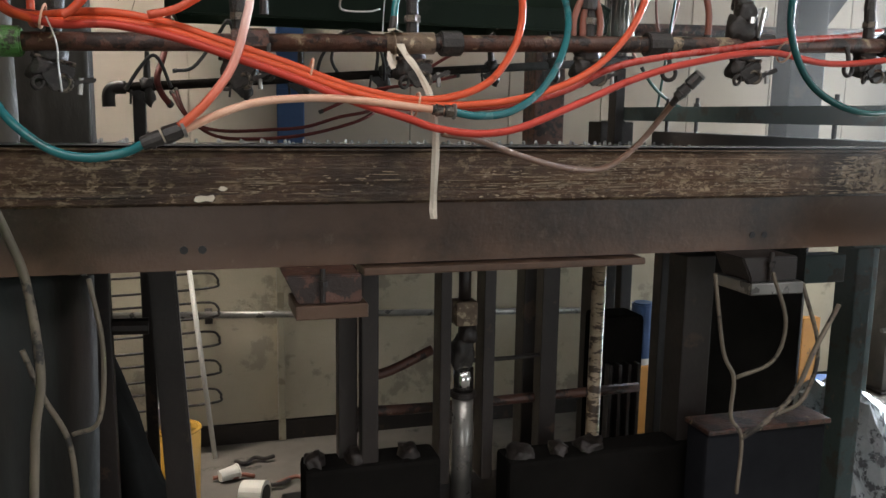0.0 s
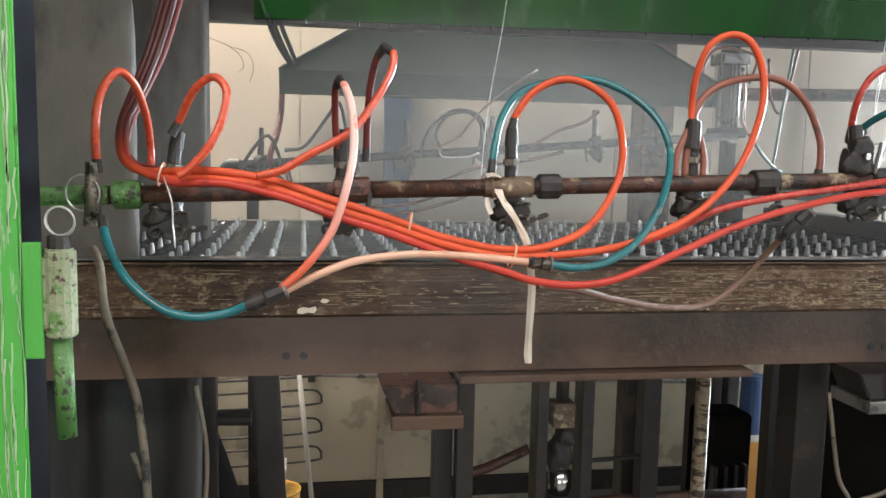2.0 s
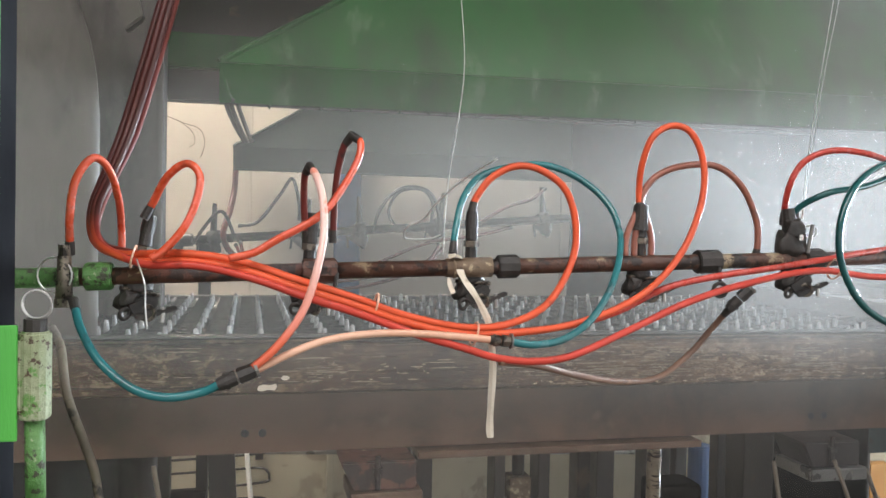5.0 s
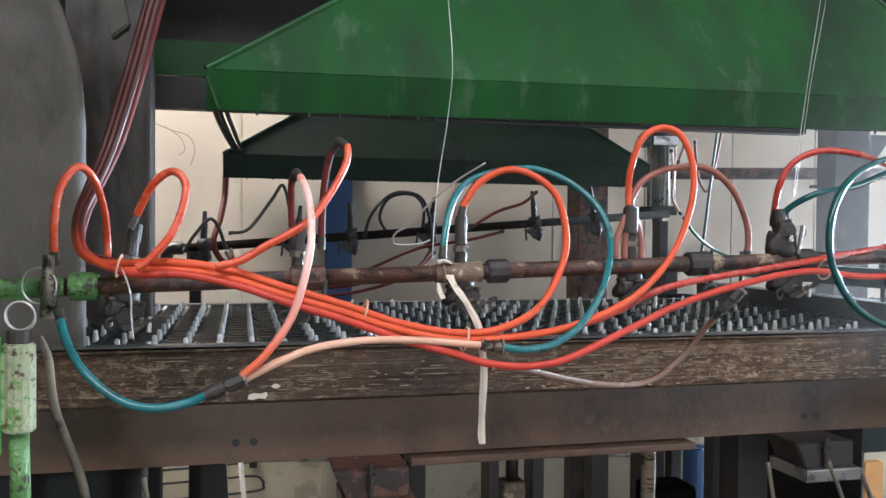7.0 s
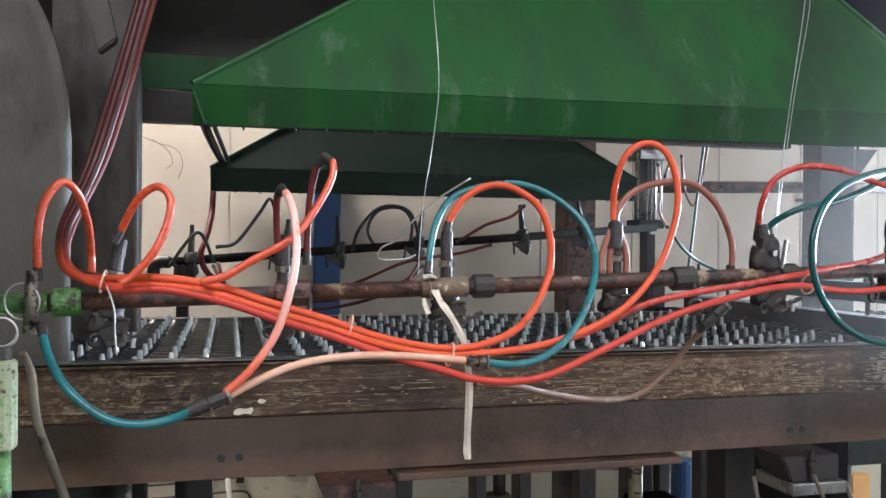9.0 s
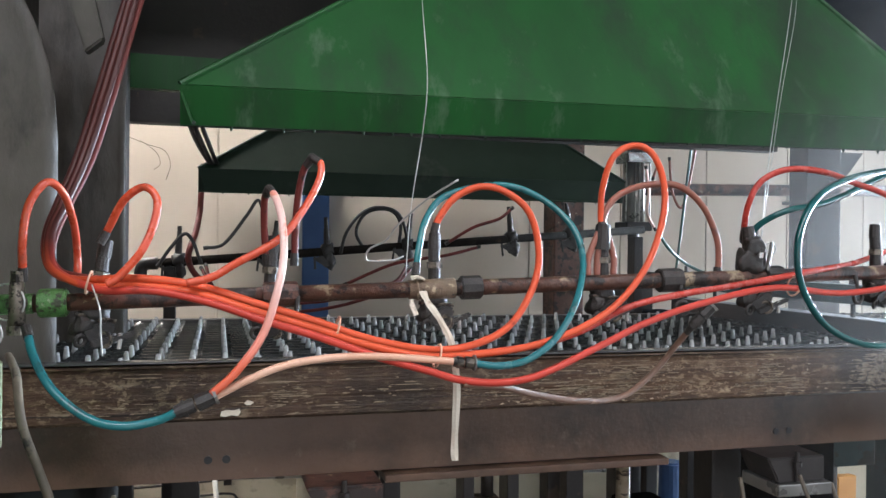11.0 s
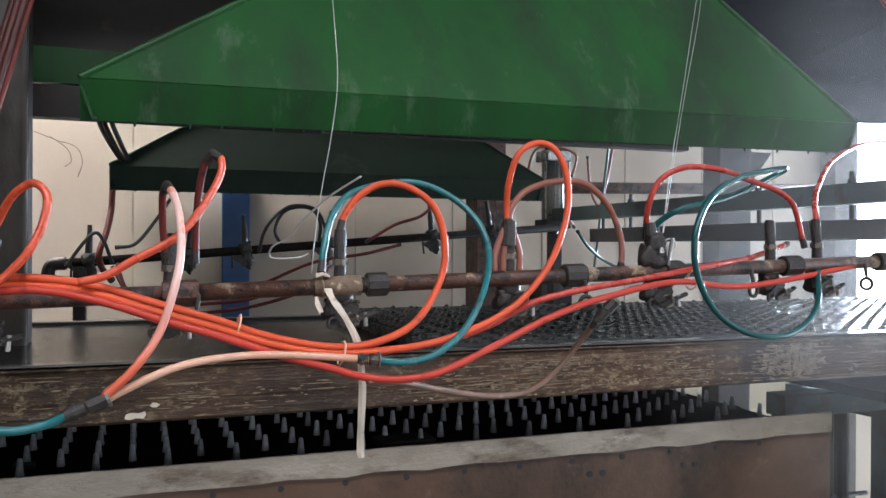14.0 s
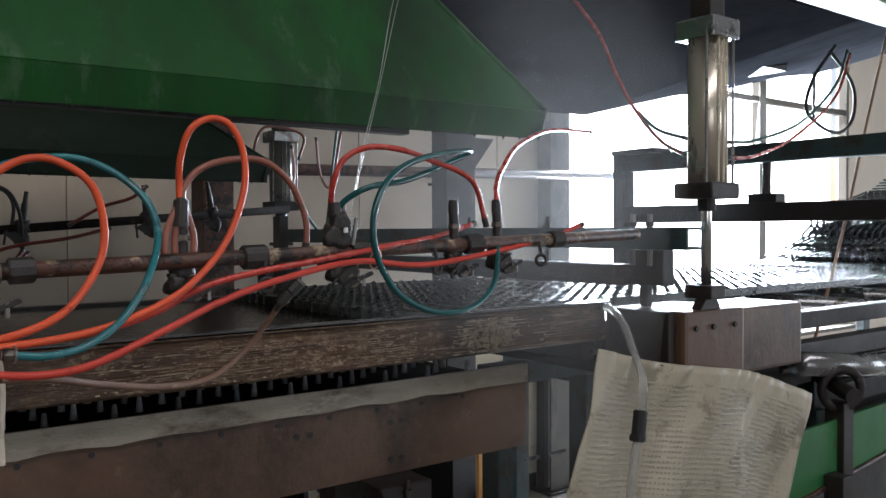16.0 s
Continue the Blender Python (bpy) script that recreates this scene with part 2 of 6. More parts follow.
M_FLAKE = surf("old_cream_paint", (0.16, 0.117, 0.072), (0.27, 0.205, 0.132), 60, 0.5, c=(0.05, 0.032, 0.02), cut=0.54, cscale=70, d=(0.35, 0.28, 0.19), dcut=0.6, dscale=90, bump=0.4, vary=0)
M_FRAME = surf("greasy_frame", (0.082, 0.045, 0.028), (0.138, 0.083, 0.054), 3, 0.36, c=(0.02, 0.0125, 0.008), cut=0.47, cscale=2.2, d=(0.2, 0.15, 0.1), dcut=0.6, dscale=16, bump=0.25, vary=0, soft=0.22)
M_FLANGE = surf("resin_flange", (0.22, 0.195, 0.15), (0.34, 0.305, 0.245), 6, 0.3, c=(0.1, 0.07, 0.045), cut=0.5, cscale=4, d=(0.5, 0.46, 0.39), dcut=0.6, dscale=9, bump=0.4, stretch=(1, 1, 2.5), vary=0, soft=0.14)
M_WETTOP = surf("wet_plate", (0.011, 0.0115, 0.012), (0.022, 0.023, 0.024), 10, 0.2, c=(0.04, 0.04, 0.04), cut=0.64, cscale=12, bump=0.4, bscale=45, vary=0)
M_GRATE = surf("wet_grating", (0.03, 0.032, 0.032), (0.06, 0.063, 0.062), 20, 0.13, c=(0.016, 0.017, 0.018), cut=0.54, cscale=22, bump=0.5, bscale=120, vary=0.1)
M_PIN = surf("pale_pin", (0.56, 0.565, 0.57), (0.31, 0.315, 0.32), 90, 0.14, c=(0.1, 0.095, 0.09), cut=0.66, cscale=70, bump=0.15, vary=0.35)
M_WALL = surf("cream_wall", (0.53, 0.46, 0.38), (0.59, 0.52, 0.435), 1.5, 0.8, c=(0.46, 0.39, 0.31), cut=0.62, cscale=0.8, bump=0.15, bscale=25, stretch=(1, 1, 0.4), vary=0.04)
M_WALLLOW = surf("stained_plaster", (0.44, 0.385, 0.28), (0.55, 0.49, 0.37), 2.2, 0.85, c=(0.33, 0.29, 0.22), cut=0.55, cscale=3.0, d=(0.1, 0.08, 0.06), dcut=0.68, dscale=5, bump=0.35, vary=0)
# Mostly for unseen walls; kept dark to cut their bounce light.
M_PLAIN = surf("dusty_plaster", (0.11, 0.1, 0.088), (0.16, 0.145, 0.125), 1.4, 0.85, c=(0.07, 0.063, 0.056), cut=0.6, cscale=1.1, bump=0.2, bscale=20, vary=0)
M_FLOOR = surf("oily_concrete", (0.12, 0.105, 0.09), (0.2, 0.18, 0.155), 2.5, 0.6, c=(0.05, 0.043, 0.037), cut=0.57, cscale=2.2, d=(0.28, 0.25, 0.22), dcut=0.66, dscale=9, bump=0.35, vary=0)
M_BLUE = surf("blue_paint", (0.035, 0.085, 0.22), (0.05, 0.115, 0.27), 6, 0.5, c=(0.14, 0.18, 0.26), cut=0.66, cscale=9, bump=0.1)
M_TEALPAINT = surf("teal_steel", (0.022, 0.042, 0.042), (0.034, 0.06, 0.058), 9, 0.55, c=(0.028, 0.026, 0.022), cut=0.52, cscale=9, d=(0.1, 0.075, 0.055), dcut=0.63, dscale=26, bump=0.3)
M_ORANGEPAINT = surf("orange_plastic", (0.6, 0.26, 0.05), (0.68, 0.32, 0.07), 6, 0.5, c=(0.3, 0.16, 0.06), cut=0.63, cscale=8, bump=0.1)
M_CHROME = surf("chrome_rod", (0.7, 0.7, 0.68), (0.6, 0.6, 0.58), 8, 0.18, metal=1.0, bump=0)
M_BARREL = surf("tarnished_cylinder", (0.8, 0.74, 0.62), (0.68, 0.6, 0.47), 5, 0.3, metal=0.75, c=(0.42, 0.32, 0.21), cut=0.6, cscale=4, bump=0.1, stretch=(1, 1, 0.3))
M_GLASSCYL = surf("dull_alloy", (0.3, 0.29, 0.27), (0.17, 0.165, 0.155), 8, 0.3, metal=0.6, bump=0.05)
M_TARP = surf("grey_sheet", (0.042, 0.036, 0.03), (0.085, 0.074, 0.06), 4, 0.5, c=(0.02, 0.0165, 0.0135), cut=0.5, cscale=3.2, d=(0.17, 0.15, 0.125), dcut=0.66, dscale=9, bump=0.4, bscale=40, stretch=(1.7, 1, 0.7), vary=0.1, soft=0.14)
M_TAPE = surf("white_strap", (0.66, 0.6, 0.5), (0.52, 0.45, 0.35), 20, 0.6, c=(0.32, 0.23, 0.15), cut=0.56, cscale=55, bump=0.3, bscale=160, vary=0, soft=0.12)
M_BAG = surf("woven_sack", (0.35, 0.315, 0.23), (0.46, 0.415, 0.31), 5, 0.4, c=(0.25, 0.22, 0.155), cut=0.55, cscale=7, bump=0.6, bscale=60, vary=0.05)
M_BAGDARK = surf("woven_sack_print", (0.31, 0.28, 0.205), (0.4, 0.36, 0.27), 12, 0.6, bump=0.2)
M_WHITE = surf("white_plastic", (0.75, 0.73, 0.68), (0.65, 0.63, 0.58), 8, 0.5, c=(0.4, 0.36, 0.3), cut=0.65, cscale=12, bump=0.1)
M_YELLOW = surf("yellow_drum", (0.6, 0.33, 0.04), (0.5, 0.26, 0.035), 6, 0.5, c=(0.25, 0.15, 0.05), cut=0.62, cscale=7, bump=0.15)
M_PURPLE = surf("lilac_bucket", (0.35, 0.3, 0.45), (0.3, 0.26, 0.4), 8, 0.5, bump=0.1)
M_FILM = surf("crumpled_film", (0.4, 0.42, 0.44), (0.55, 0.57, 0.6), 10, 0.12, c=(0.12, 0.12, 0.13), cut=0.52, cscale=16, bump=0.8, bscale=30)
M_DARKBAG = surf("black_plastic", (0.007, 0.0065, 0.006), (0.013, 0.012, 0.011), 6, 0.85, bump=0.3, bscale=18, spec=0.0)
M_DAY = glow("daylight_haze", (0.95, 0.98, 1.0), 12.0)
M_CANOPY = surf("matt_dark", (0.014, 0.0145, 0.017), (0.026, 0.027, 0.031), 4, 0.95, bump=0.2, spec=0.0)
M_MATTE = surf("matt_black_pipe", (0.014, 0.0125, 0.011), (0.026, 0.022, 0.019), 30, 0.85, c=(0.05, 0.034, 0.025), cut=0.62, cscale=22, bump=0.3, spec=0.02)
M_WRAP = surf("grimy_tape_wrap", (0.085, 0.055, 0.036), (0.17, 0.12, 0.075), 45, 0.6, c=(0.36, 0.29, 0.19), cut=0.54, cscale=50, d=(0.025, 0.017, 0.012), dcut=0.58, dscale=80, bump=0.5, bscale=160)
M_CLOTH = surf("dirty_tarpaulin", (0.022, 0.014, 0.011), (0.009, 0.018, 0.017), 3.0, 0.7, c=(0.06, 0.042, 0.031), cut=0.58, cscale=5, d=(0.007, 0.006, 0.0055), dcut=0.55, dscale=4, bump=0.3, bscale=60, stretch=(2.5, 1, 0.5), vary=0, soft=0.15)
M_CHUTE = surf("chute_green", (0.018, 0.12, 0.03), (0.03, 0.17, 0.045), 5, 0.5, c=(0.06, 0.07, 0.04), cut=0.6, cscale=7, d=(0.2, 0.25, 0.17), dcut=0.68, dscale=16, bump=0.2, vary=0)
M_LIP = surf("wet_lip", (0.06, 0.06, 0.06), (0.11, 0.11, 0.11), 12, 0.1, metal=0.4, bump=0.2, bscale=50)
M_STEELROLL = surf("roller_steel", (0.2, 0.2, 0.2), (0.32, 0.32, 0.32), 6, 0.25, metal=0.8, c=(0.08, 0.07, 0.06), cut=0.56, cscale=6, bump=0.1)


# ---------------------------------------------------------------- builders
def thing(name, label, category, base, group=""):
    ob = new(name)
    ob.location = base
    return tagged(ob, label, category, group)


def part(name, bm, material, parent=None, label="", smooth=False, **tags):
    """Links a bmesh, given in world coordinates, as one mesh under a thing or a part."""
    mesh = bpy.data.meshes.new(name)
    off, o = Vector(), parent
    while o:
        off += o.location
        o = o.parent
    bmesh.ops.translate(bm, verts=bm.verts, vec=-off)
    bmesh.ops.recalc_face_normals(bm, faces=bm.faces)
    for f in bm.faces:
        f.smooth = smooth
    bm.to_mesh(mesh)
    bm.free()
    mesh.materials.append(material)
    ob = new(name, mesh)
    ob.parent = parent
    return tagged(ob, label, **tags)


def box(x0, x1, y0, y1, z0, z1, bevel=0.0, bm=None):
    """A bevelled box."""
    one = bmesh.new()
    bmesh.ops.create_cube(one, size=1)
    for v in one.verts:
        v.co = Vector(((x0 + x1) / 2 + v.co.x * (x1 - x0), (y0 + y1) / 2 + v.co.y * (y1 - y0), (z0 + z1) / 2 + v.co.z * (z1 - z0)))
    if bevel:
        bmesh.ops.bevel(one, geom=one.edges[:], offset=bevel, segments=2, affect="EDGES", profile=0.6)
    return merge(bm, one)


def merge(bm, one):
    if bm is None:
        return one
    mesh = bpy.data.meshes.new("scratch")
    one.to_mesh(mesh)
    one.free()
    bm.from_mesh(mesh)
    bpy.data.meshes.remove(mesh)
    return bm


def rod(p0, p1, r0, r1=None, seg=14, bm=None, bevel=0.0):
    """A capped cylinder or cone between two points."""
    p0, p1 = Vector(p0), Vector(p1)
    r1 = r0 if r1 is None else r1
    one = bmesh.new()
    bmesh.ops.create_cone(one, cap_ends=True, segments=seg, radius1=r0, radius2=r1, depth=(p1 - p0).length)
    if bevel:
        bmesh.ops.bevel(one, geom=[e for e in one.edges if len(e.link_faces) == 2 and min(len(f.verts) for f in e.link_faces) == 4 and max(len(f.verts) for f in e.link_faces) > 4],
                        offset=bevel, segments=2, affect="EDGES")
    m = Matrix.Translation((p0 + p1) / 2) @ (p1 - p0).to_track_quat("Z", "Y").to_matrix().to_4x4()
    bmesh.ops.transform(one, matrix=m, verts=one.verts)
    return merge(bm, one)


def spline(pts, steps):
    """A smooth run through the points."""
    p = [Vector(q) for q in pts]
    p = [2 * p[0] - p[1]] + p + [2 * p[-1] - p[-2]]
    out = []
    for i in range(1, len(p) - 2):
        for k in range(steps):
            t = k / steps
            a, b, c, d = p[i - 1], p[i], p[i + 1], p[i + 2]
            out.append(0.5 * (2 * b + (c - a) * t + (2 * a - 5 * b + 4 * c - d) * t * t + (3 * b - a - 3 * c + d) * t ** 3))
    return out + [p[-2]]


def tube(pts, r, seg=10, steps=6, bm=None):
    """A bent round tube through the points."""
    line = spline(pts, steps)
    one = bmesh.new()
    rings, side = [], None
    for i, c in enumerate(line):
        way = (line[min(i + 1, len(line) - 1)] - line[max(i - 1, 0)]).normalized()
        side = way.orthogonal().normalized() if side is None else (side - way * side.dot(way)).normalized()
        up = way.cross(side)
        rings.append([one.verts.new(c + r * (math.cos(a) * side + math.sin(a) * up)) for a in (2 * math.pi * k / seg for k in range(seg))])
    for a, b in zip(rings, rings[1:]):
        for k in range(seg):
            one.faces.new((a[k], a[(k + 1) % seg], b[(k + 1) % seg], b[k]))
    one.faces.new(rings[0]), one.faces.new(rings[-1])
    return merge(bm, one)


def ring(centre, normal, radius, r, seg=20, bm=None):
    """A closed round ring."""
    n = Vector(normal).normalized()
    a = n.orthogonal().normalized()
    b = n.cross(a)
    c = Vector(centre)
    return tube([c + radius * (math.cos(t) * a + math.sin(t) * b) for t in (2 * math.pi * k / seg for k in range(seg + 1))], r, 8, 1, bm)


def prism(outline, axis, lo, hi, bm=None, bevel=0.0):
    """A flat outline, pushed along one axis ("x": outline in y, z; "y": x, z; "z": x, y)."""
    one = bmesh.new()
    put = {"x": lambda p, h: (h, p[0], p[1]), "y": lambda p, h: (p[0], h, p[1]), "z": lambda p, h: (p[0], p[1], h)}[axis]
    a = [one.verts.new(put(p, lo)) for p in outline]
    b = [one.verts.new(put(p, hi)) for p in outline]
    one.faces.new(a), one.faces.new(b[::-1])
    for i in range(len(a)):
        j = (i + 1) % len(a)
        one.faces.new((a[i], b[i], b[j], a[j]))
    if bevel:
        bmesh.ops.bevel(one, geom=one.edges[:], offset=bevel, segments=2, affect="EDGES")
    return merge(bm, one)


def sheet(grid, thick=0.0, bm=None):
    """A surface over rows of points, with thickness."""
    one = bmesh.new()
    rows = [[one.verts.new(p) for p in row] for row in grid]
    for a, b in zip(rows, rows[1:]):
        for k in range(len(a) - 1):
            one.faces.new((a[k], a[k + 1], b[k + 1], b[k]))
    if thick:
        bmesh.ops.recalc_face_normals(one, faces=one.faces)
        bmesh.ops.solidify(one, geom=one.faces[:], thickness=thick)
    return merge(bm, one)


def hose(name, r, material, label, pts):
    """A bent hose with a ferrule at each end."""
    ob = part(name, tube(pts, r, 10, 7), material, None, label, smooth=True, category="cable" if name == "cable" else "wire" if name == "steel_wire" else "rope" if name == "rope" else "hose")
    if r > 0.004 and name not in ("rope", "cable"):
        line = spline(pts, 7)
        for a, b in ((line[0], line[1]), (line[-1], line[-2])):
            if a.y < 1.05 or (a.x < -0.325 and a.y > 1.09 and name in ("air_hose", "feed_hose")):
                continue
            way = (b - a).normalized()
            part("ferrule", rod(a - way * 0.002, a + way * 0.014, r * 1.22, r * 1.15, 12), M_FITTING, ob)
    return ob


def lump(centre, size, seed, rough=0.3, bm=None):
    """A knobbly body caked with dirt."""
    one = bmesh.new()
    bmesh.ops.create_icosphere(one, subdivisions=3, radius=1)
    for v in one.verts:
        k = 1 + rough * noise.noise(v.co * 1.7 + Vector((seed, 0, 0))) + 0.5 * rough * noise.noise(v.co * 4.3 + Vector((0, seed, 0)))
        v.co = Vector([centre[i] + size[i] * k * math.copysign(abs(v.co[i]) ** 0.75, v.co[i]) for i in range(3)])
    return merge(bm, one)


def structure(name, bm, material, label="", parent=None):
    return part(name, bm, material, parent, label, kind="structure")


# ---------------------------------------------------------------- the hall
structure("floor", box(-6, 12, -5.2, 5.2, -0.12, 0), M_FLOOR, "oily grey concrete workshop floor with litter")
X0, X1 = 4.5, 9.0
bm = box(-6, X0, 4.6, 4.75, 0, 4.6)
box(X1, 12, 4.6, 4.75, 0, 4.6, bm=bm)
box(X0, X1, 4.6, 4.75, 0, 0.9, bm=bm)
box(X0, X1, 4.6, 4.75, 3.7, 4.6, bm=bm)
wall_north = structure("wall_north", bm, M_WALL, "cream painted panel wall with a bright opening")
structure("baseboard", box(-6, X0, 4.57, 4.597, 0, 0.11), M_SOOT, "sooty skirting along the wall foot")
structure("trim", box(-6, X0, 4.572, 4.597, 0.12, 1.3), M_WALLLOW, "stained grey-beige plaster dado")
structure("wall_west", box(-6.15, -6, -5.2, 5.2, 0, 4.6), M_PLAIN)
# Unseen wall, its opening added only for the east fill.
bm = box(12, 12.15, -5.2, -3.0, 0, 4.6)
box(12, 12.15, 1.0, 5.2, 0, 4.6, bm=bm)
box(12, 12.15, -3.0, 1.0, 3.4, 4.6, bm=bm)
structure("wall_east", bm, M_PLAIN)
# Unseen wall, opened twice where fill lamps were added.
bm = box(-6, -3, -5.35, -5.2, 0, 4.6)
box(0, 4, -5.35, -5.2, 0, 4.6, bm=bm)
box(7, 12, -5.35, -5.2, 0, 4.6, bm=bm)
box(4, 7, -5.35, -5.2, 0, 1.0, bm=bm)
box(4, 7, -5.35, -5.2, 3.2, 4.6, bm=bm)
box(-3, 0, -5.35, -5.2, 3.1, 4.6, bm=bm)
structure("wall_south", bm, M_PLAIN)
# Roof slots made up out of view, to let the fill in.
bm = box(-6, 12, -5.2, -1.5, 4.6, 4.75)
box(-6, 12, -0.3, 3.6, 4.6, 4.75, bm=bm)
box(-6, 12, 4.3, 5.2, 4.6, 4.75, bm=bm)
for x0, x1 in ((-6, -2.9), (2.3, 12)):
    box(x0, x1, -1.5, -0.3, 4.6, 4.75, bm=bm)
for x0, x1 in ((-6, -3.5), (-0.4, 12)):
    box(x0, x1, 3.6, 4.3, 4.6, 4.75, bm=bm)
structure("ceiling", bm, M_PLAIN, "dark hall roof with slots added for fill light")
structure("backdrop", box(2.0, 12.0, 6.4, 6.5, -0.5, 6.0), M_DAY, "overexposed daylight outside the opening")
win = structure("window_1", box(X0 - 0.07, X0 + 0.02, 4.55, 4.6, 0.85, 3.75, 0.006), M_PLAIN, "tall bright window opening with grey steel frame")
for x in (X0 + 2.85, X1 + 0.02):
    part("window_frame", box(x - 0.06, x + 0.06, 4.61, 4.70, 0.9, 3.7, 0.006), M_PLAIN, win)
for z in (3.2,):
    part("window_frame", box(X0, X1, 4.62, 4.69, z - 0.03, z + 0.03, 0.006), M_PLAIN, win)
part("window_sill", box(X0 - 0.05, X1 + 0.05, 4.50, 4.64, 0.86, 0.9, 0.006), M_PLAIN, win)

# upright panels of the wall, with a narrow joint between
for i in range(11):
    x = -1.9 + i * 0.58
    part("panel", box(x, x + 0.574, 4.578, 4.598, 1.31, 4.55, 0.004), M_WALL, wall_north)

# pipes and posts along the wall
pipe = thing("wall_pipe", "brown painted pipe running level along the wall", "pipe", (2.4, 4.3, 2.3))
part("tube", rod((1.4, 4.3, 2.27), (4.9, 4.3, 2.35), 0.034, seg=18), M_RUSTPIPE, pipe, smooth=True)
for x in (1.9, 3.3):
    part("bracket", box(x - 0.02, x + 0.02, 4.3, 4.6, 2.24, 2.26, 0.004), M_SOOT, pipe)
low = thing("wall_rail", "thin grey steel rail fixed low along the wall", "rail", (0.6, 4.5, 0.72))
part("tube", rod((-1.2, 4.5, 0.80), (2.6, 4.5, 0.64), 0.019, seg=12), M_GLASSCYL, low, smooth=True)
for x in (-0.1, 2.2):
    part("clamp", box(x - 0.02, x + 0.02, 4.5, 4.575, 0.72 - 0.04 * x - 0.02, 0.74 - 0.04 * x + 0.03, 0.004), M_SOOT, low)
strip = tagged(part("wall_strip", box(0.258, 0.296, 4.545, 4.571, 0.005, 1.3, 0.005), M_BAG), "pale upright cover strip on the plaster", "strip")
post = thing("blue_board", "narrow blue painted board on the wall", "panel", (0.35, 4.55, 1.32))
part("board", box(0.275, 0.415, 4.53, 4.576, 1.32, 2.6, 0.006), M_BLUE, post)
part("batten", box(0.27, 0.42, 4.515, 4.529, 1.9, 1.93, 0.003), M_BLUE, post)
for x, w, lab in ((1.53, 0.16, "grey-brown steel post behind the table"), (3.03, 0.22, "wide dark steel column with a gusset")):
    p = thing("steel_post", lab, "post", (x, 3.95, 0), "posts behind the table")
    part("shaft", box(x - w / 2, x + w / 2, 3.9, 4.05, 0.02, 4.4, 0.008), M_SOOT if w > 0.2 else M_RUSTPIPE, p)
    part("foot", box(x - w / 2 - 0.05, x + w / 2 + 0.05, 3.85, 4.1, 0, 0.02, 0.004), M_SOOT, p)
    if w > 0.2:
        part("gusset", prism([(x + w / 2 + 0.002, 2.5), (x + w / 2 + 0.002, 2.28), (x + w / 2 + 0.18, 2.5)], "y", 3.94, 3.99, bevel=0.003), M_SOOT, p)
p = thing("grey_post", "grey steel post beside the bright opening", "post", (4.38, 4.45, 0), "posts behind the table")
part("shaft", box(4.24, 4.44, 4.38, 4.52, 0.02, 4.4, 0.008), M_TARP, p)
part("foot", box(4.2, 4.48, 4.34, 4.56, 0, 0.02, 0.004), M_SOOT, p)

# ---------------------------------------------------------------- moulding table
T = 1.762
table = thing("moulding_table", "long dark moulding table with worn paint on its front beam", "table", (0.45, 1.85, 0))
prof = [(1.500, 1.660), (1.500, 1.672), (1.5010, 1.676), (1.5010, 1.690), (1.500, 1.694), (1.500, 1.716), (1.5008, 1.719), (1.5008, 1.735), (1.500, 1.738), (1.499, 1.743),
        (1.494, 1.747), (1.494, 1.7505), (1.512, 1.7535), (1.535, 1.7535), (1.535, 1.655), (1.506, 1.655)]
beam = part("front_beam", prism(prof, "x", -0.78, 1.60), M_BEAM, table, "scraped brown beam with flaking cream paint")
part("lip", box(-0.78, 1.61, 1.490, 1.520, 1.7540, 1.7575, 0.0012), M_LIP, table, "wet shiny steel lip")
part("rear_beam", box(-0.78, 1.60, 2.83, 2.875, 1.60, 1.71, 0.003), M_SOOT, table)
part("end_beam", box(-0.78, -0.735, 1.54, 2.83, 1.60, 1.705, 0.003), M_SOOT, table)
part("end_beam", box(1.555, 1.60, 1.54, 2.83, 1.60, 1.6955, 0.003), M_SOOT, table)
part("tray_plate", sheet([[(-0.733 + 0.0776 * i, 1.54 + 0.086 * j, 1.7 + 0.0009 * noise.noise(Vector((i * 0.9, j * 0.7, 2.0)))) for i in range(31)] for j in range(16)], 0.004), M_WETTOP, table, "wet dark tray plate", smooth=True)
rng = random.Random(4)
for k in range(70):
    x = rng.choice((-0.1, 0.0, 0.36, 0.42, 0.48, 0.55, 0.6, 0.66, 0.86, 0.92, 1.0, 1.30, 1.36, 1.4)) + rng.gauss(0, 0.035)
    z, w, h = rng.choice((1.664, 1.668, 1.684, 1.702, 1.71, 1.725)) + rng.gauss(0, 0.004), rng.uniform(0.0012, 0.006), rng.uniform(0.0005, 0.0022)
    pts = [(x + w * math.cos(a) * rng.uniform(0.3, 1.2), z + h * math.sin(a) * rng.uniform(0.3, 1.4)) for a in (k2 * math.pi / 4.5 for k2 in range(9))]
    part("paint_flake", prism(pts, "y", 1.4990, 1.5030), M_BEAMLINE, table)
verts, faces = [], []
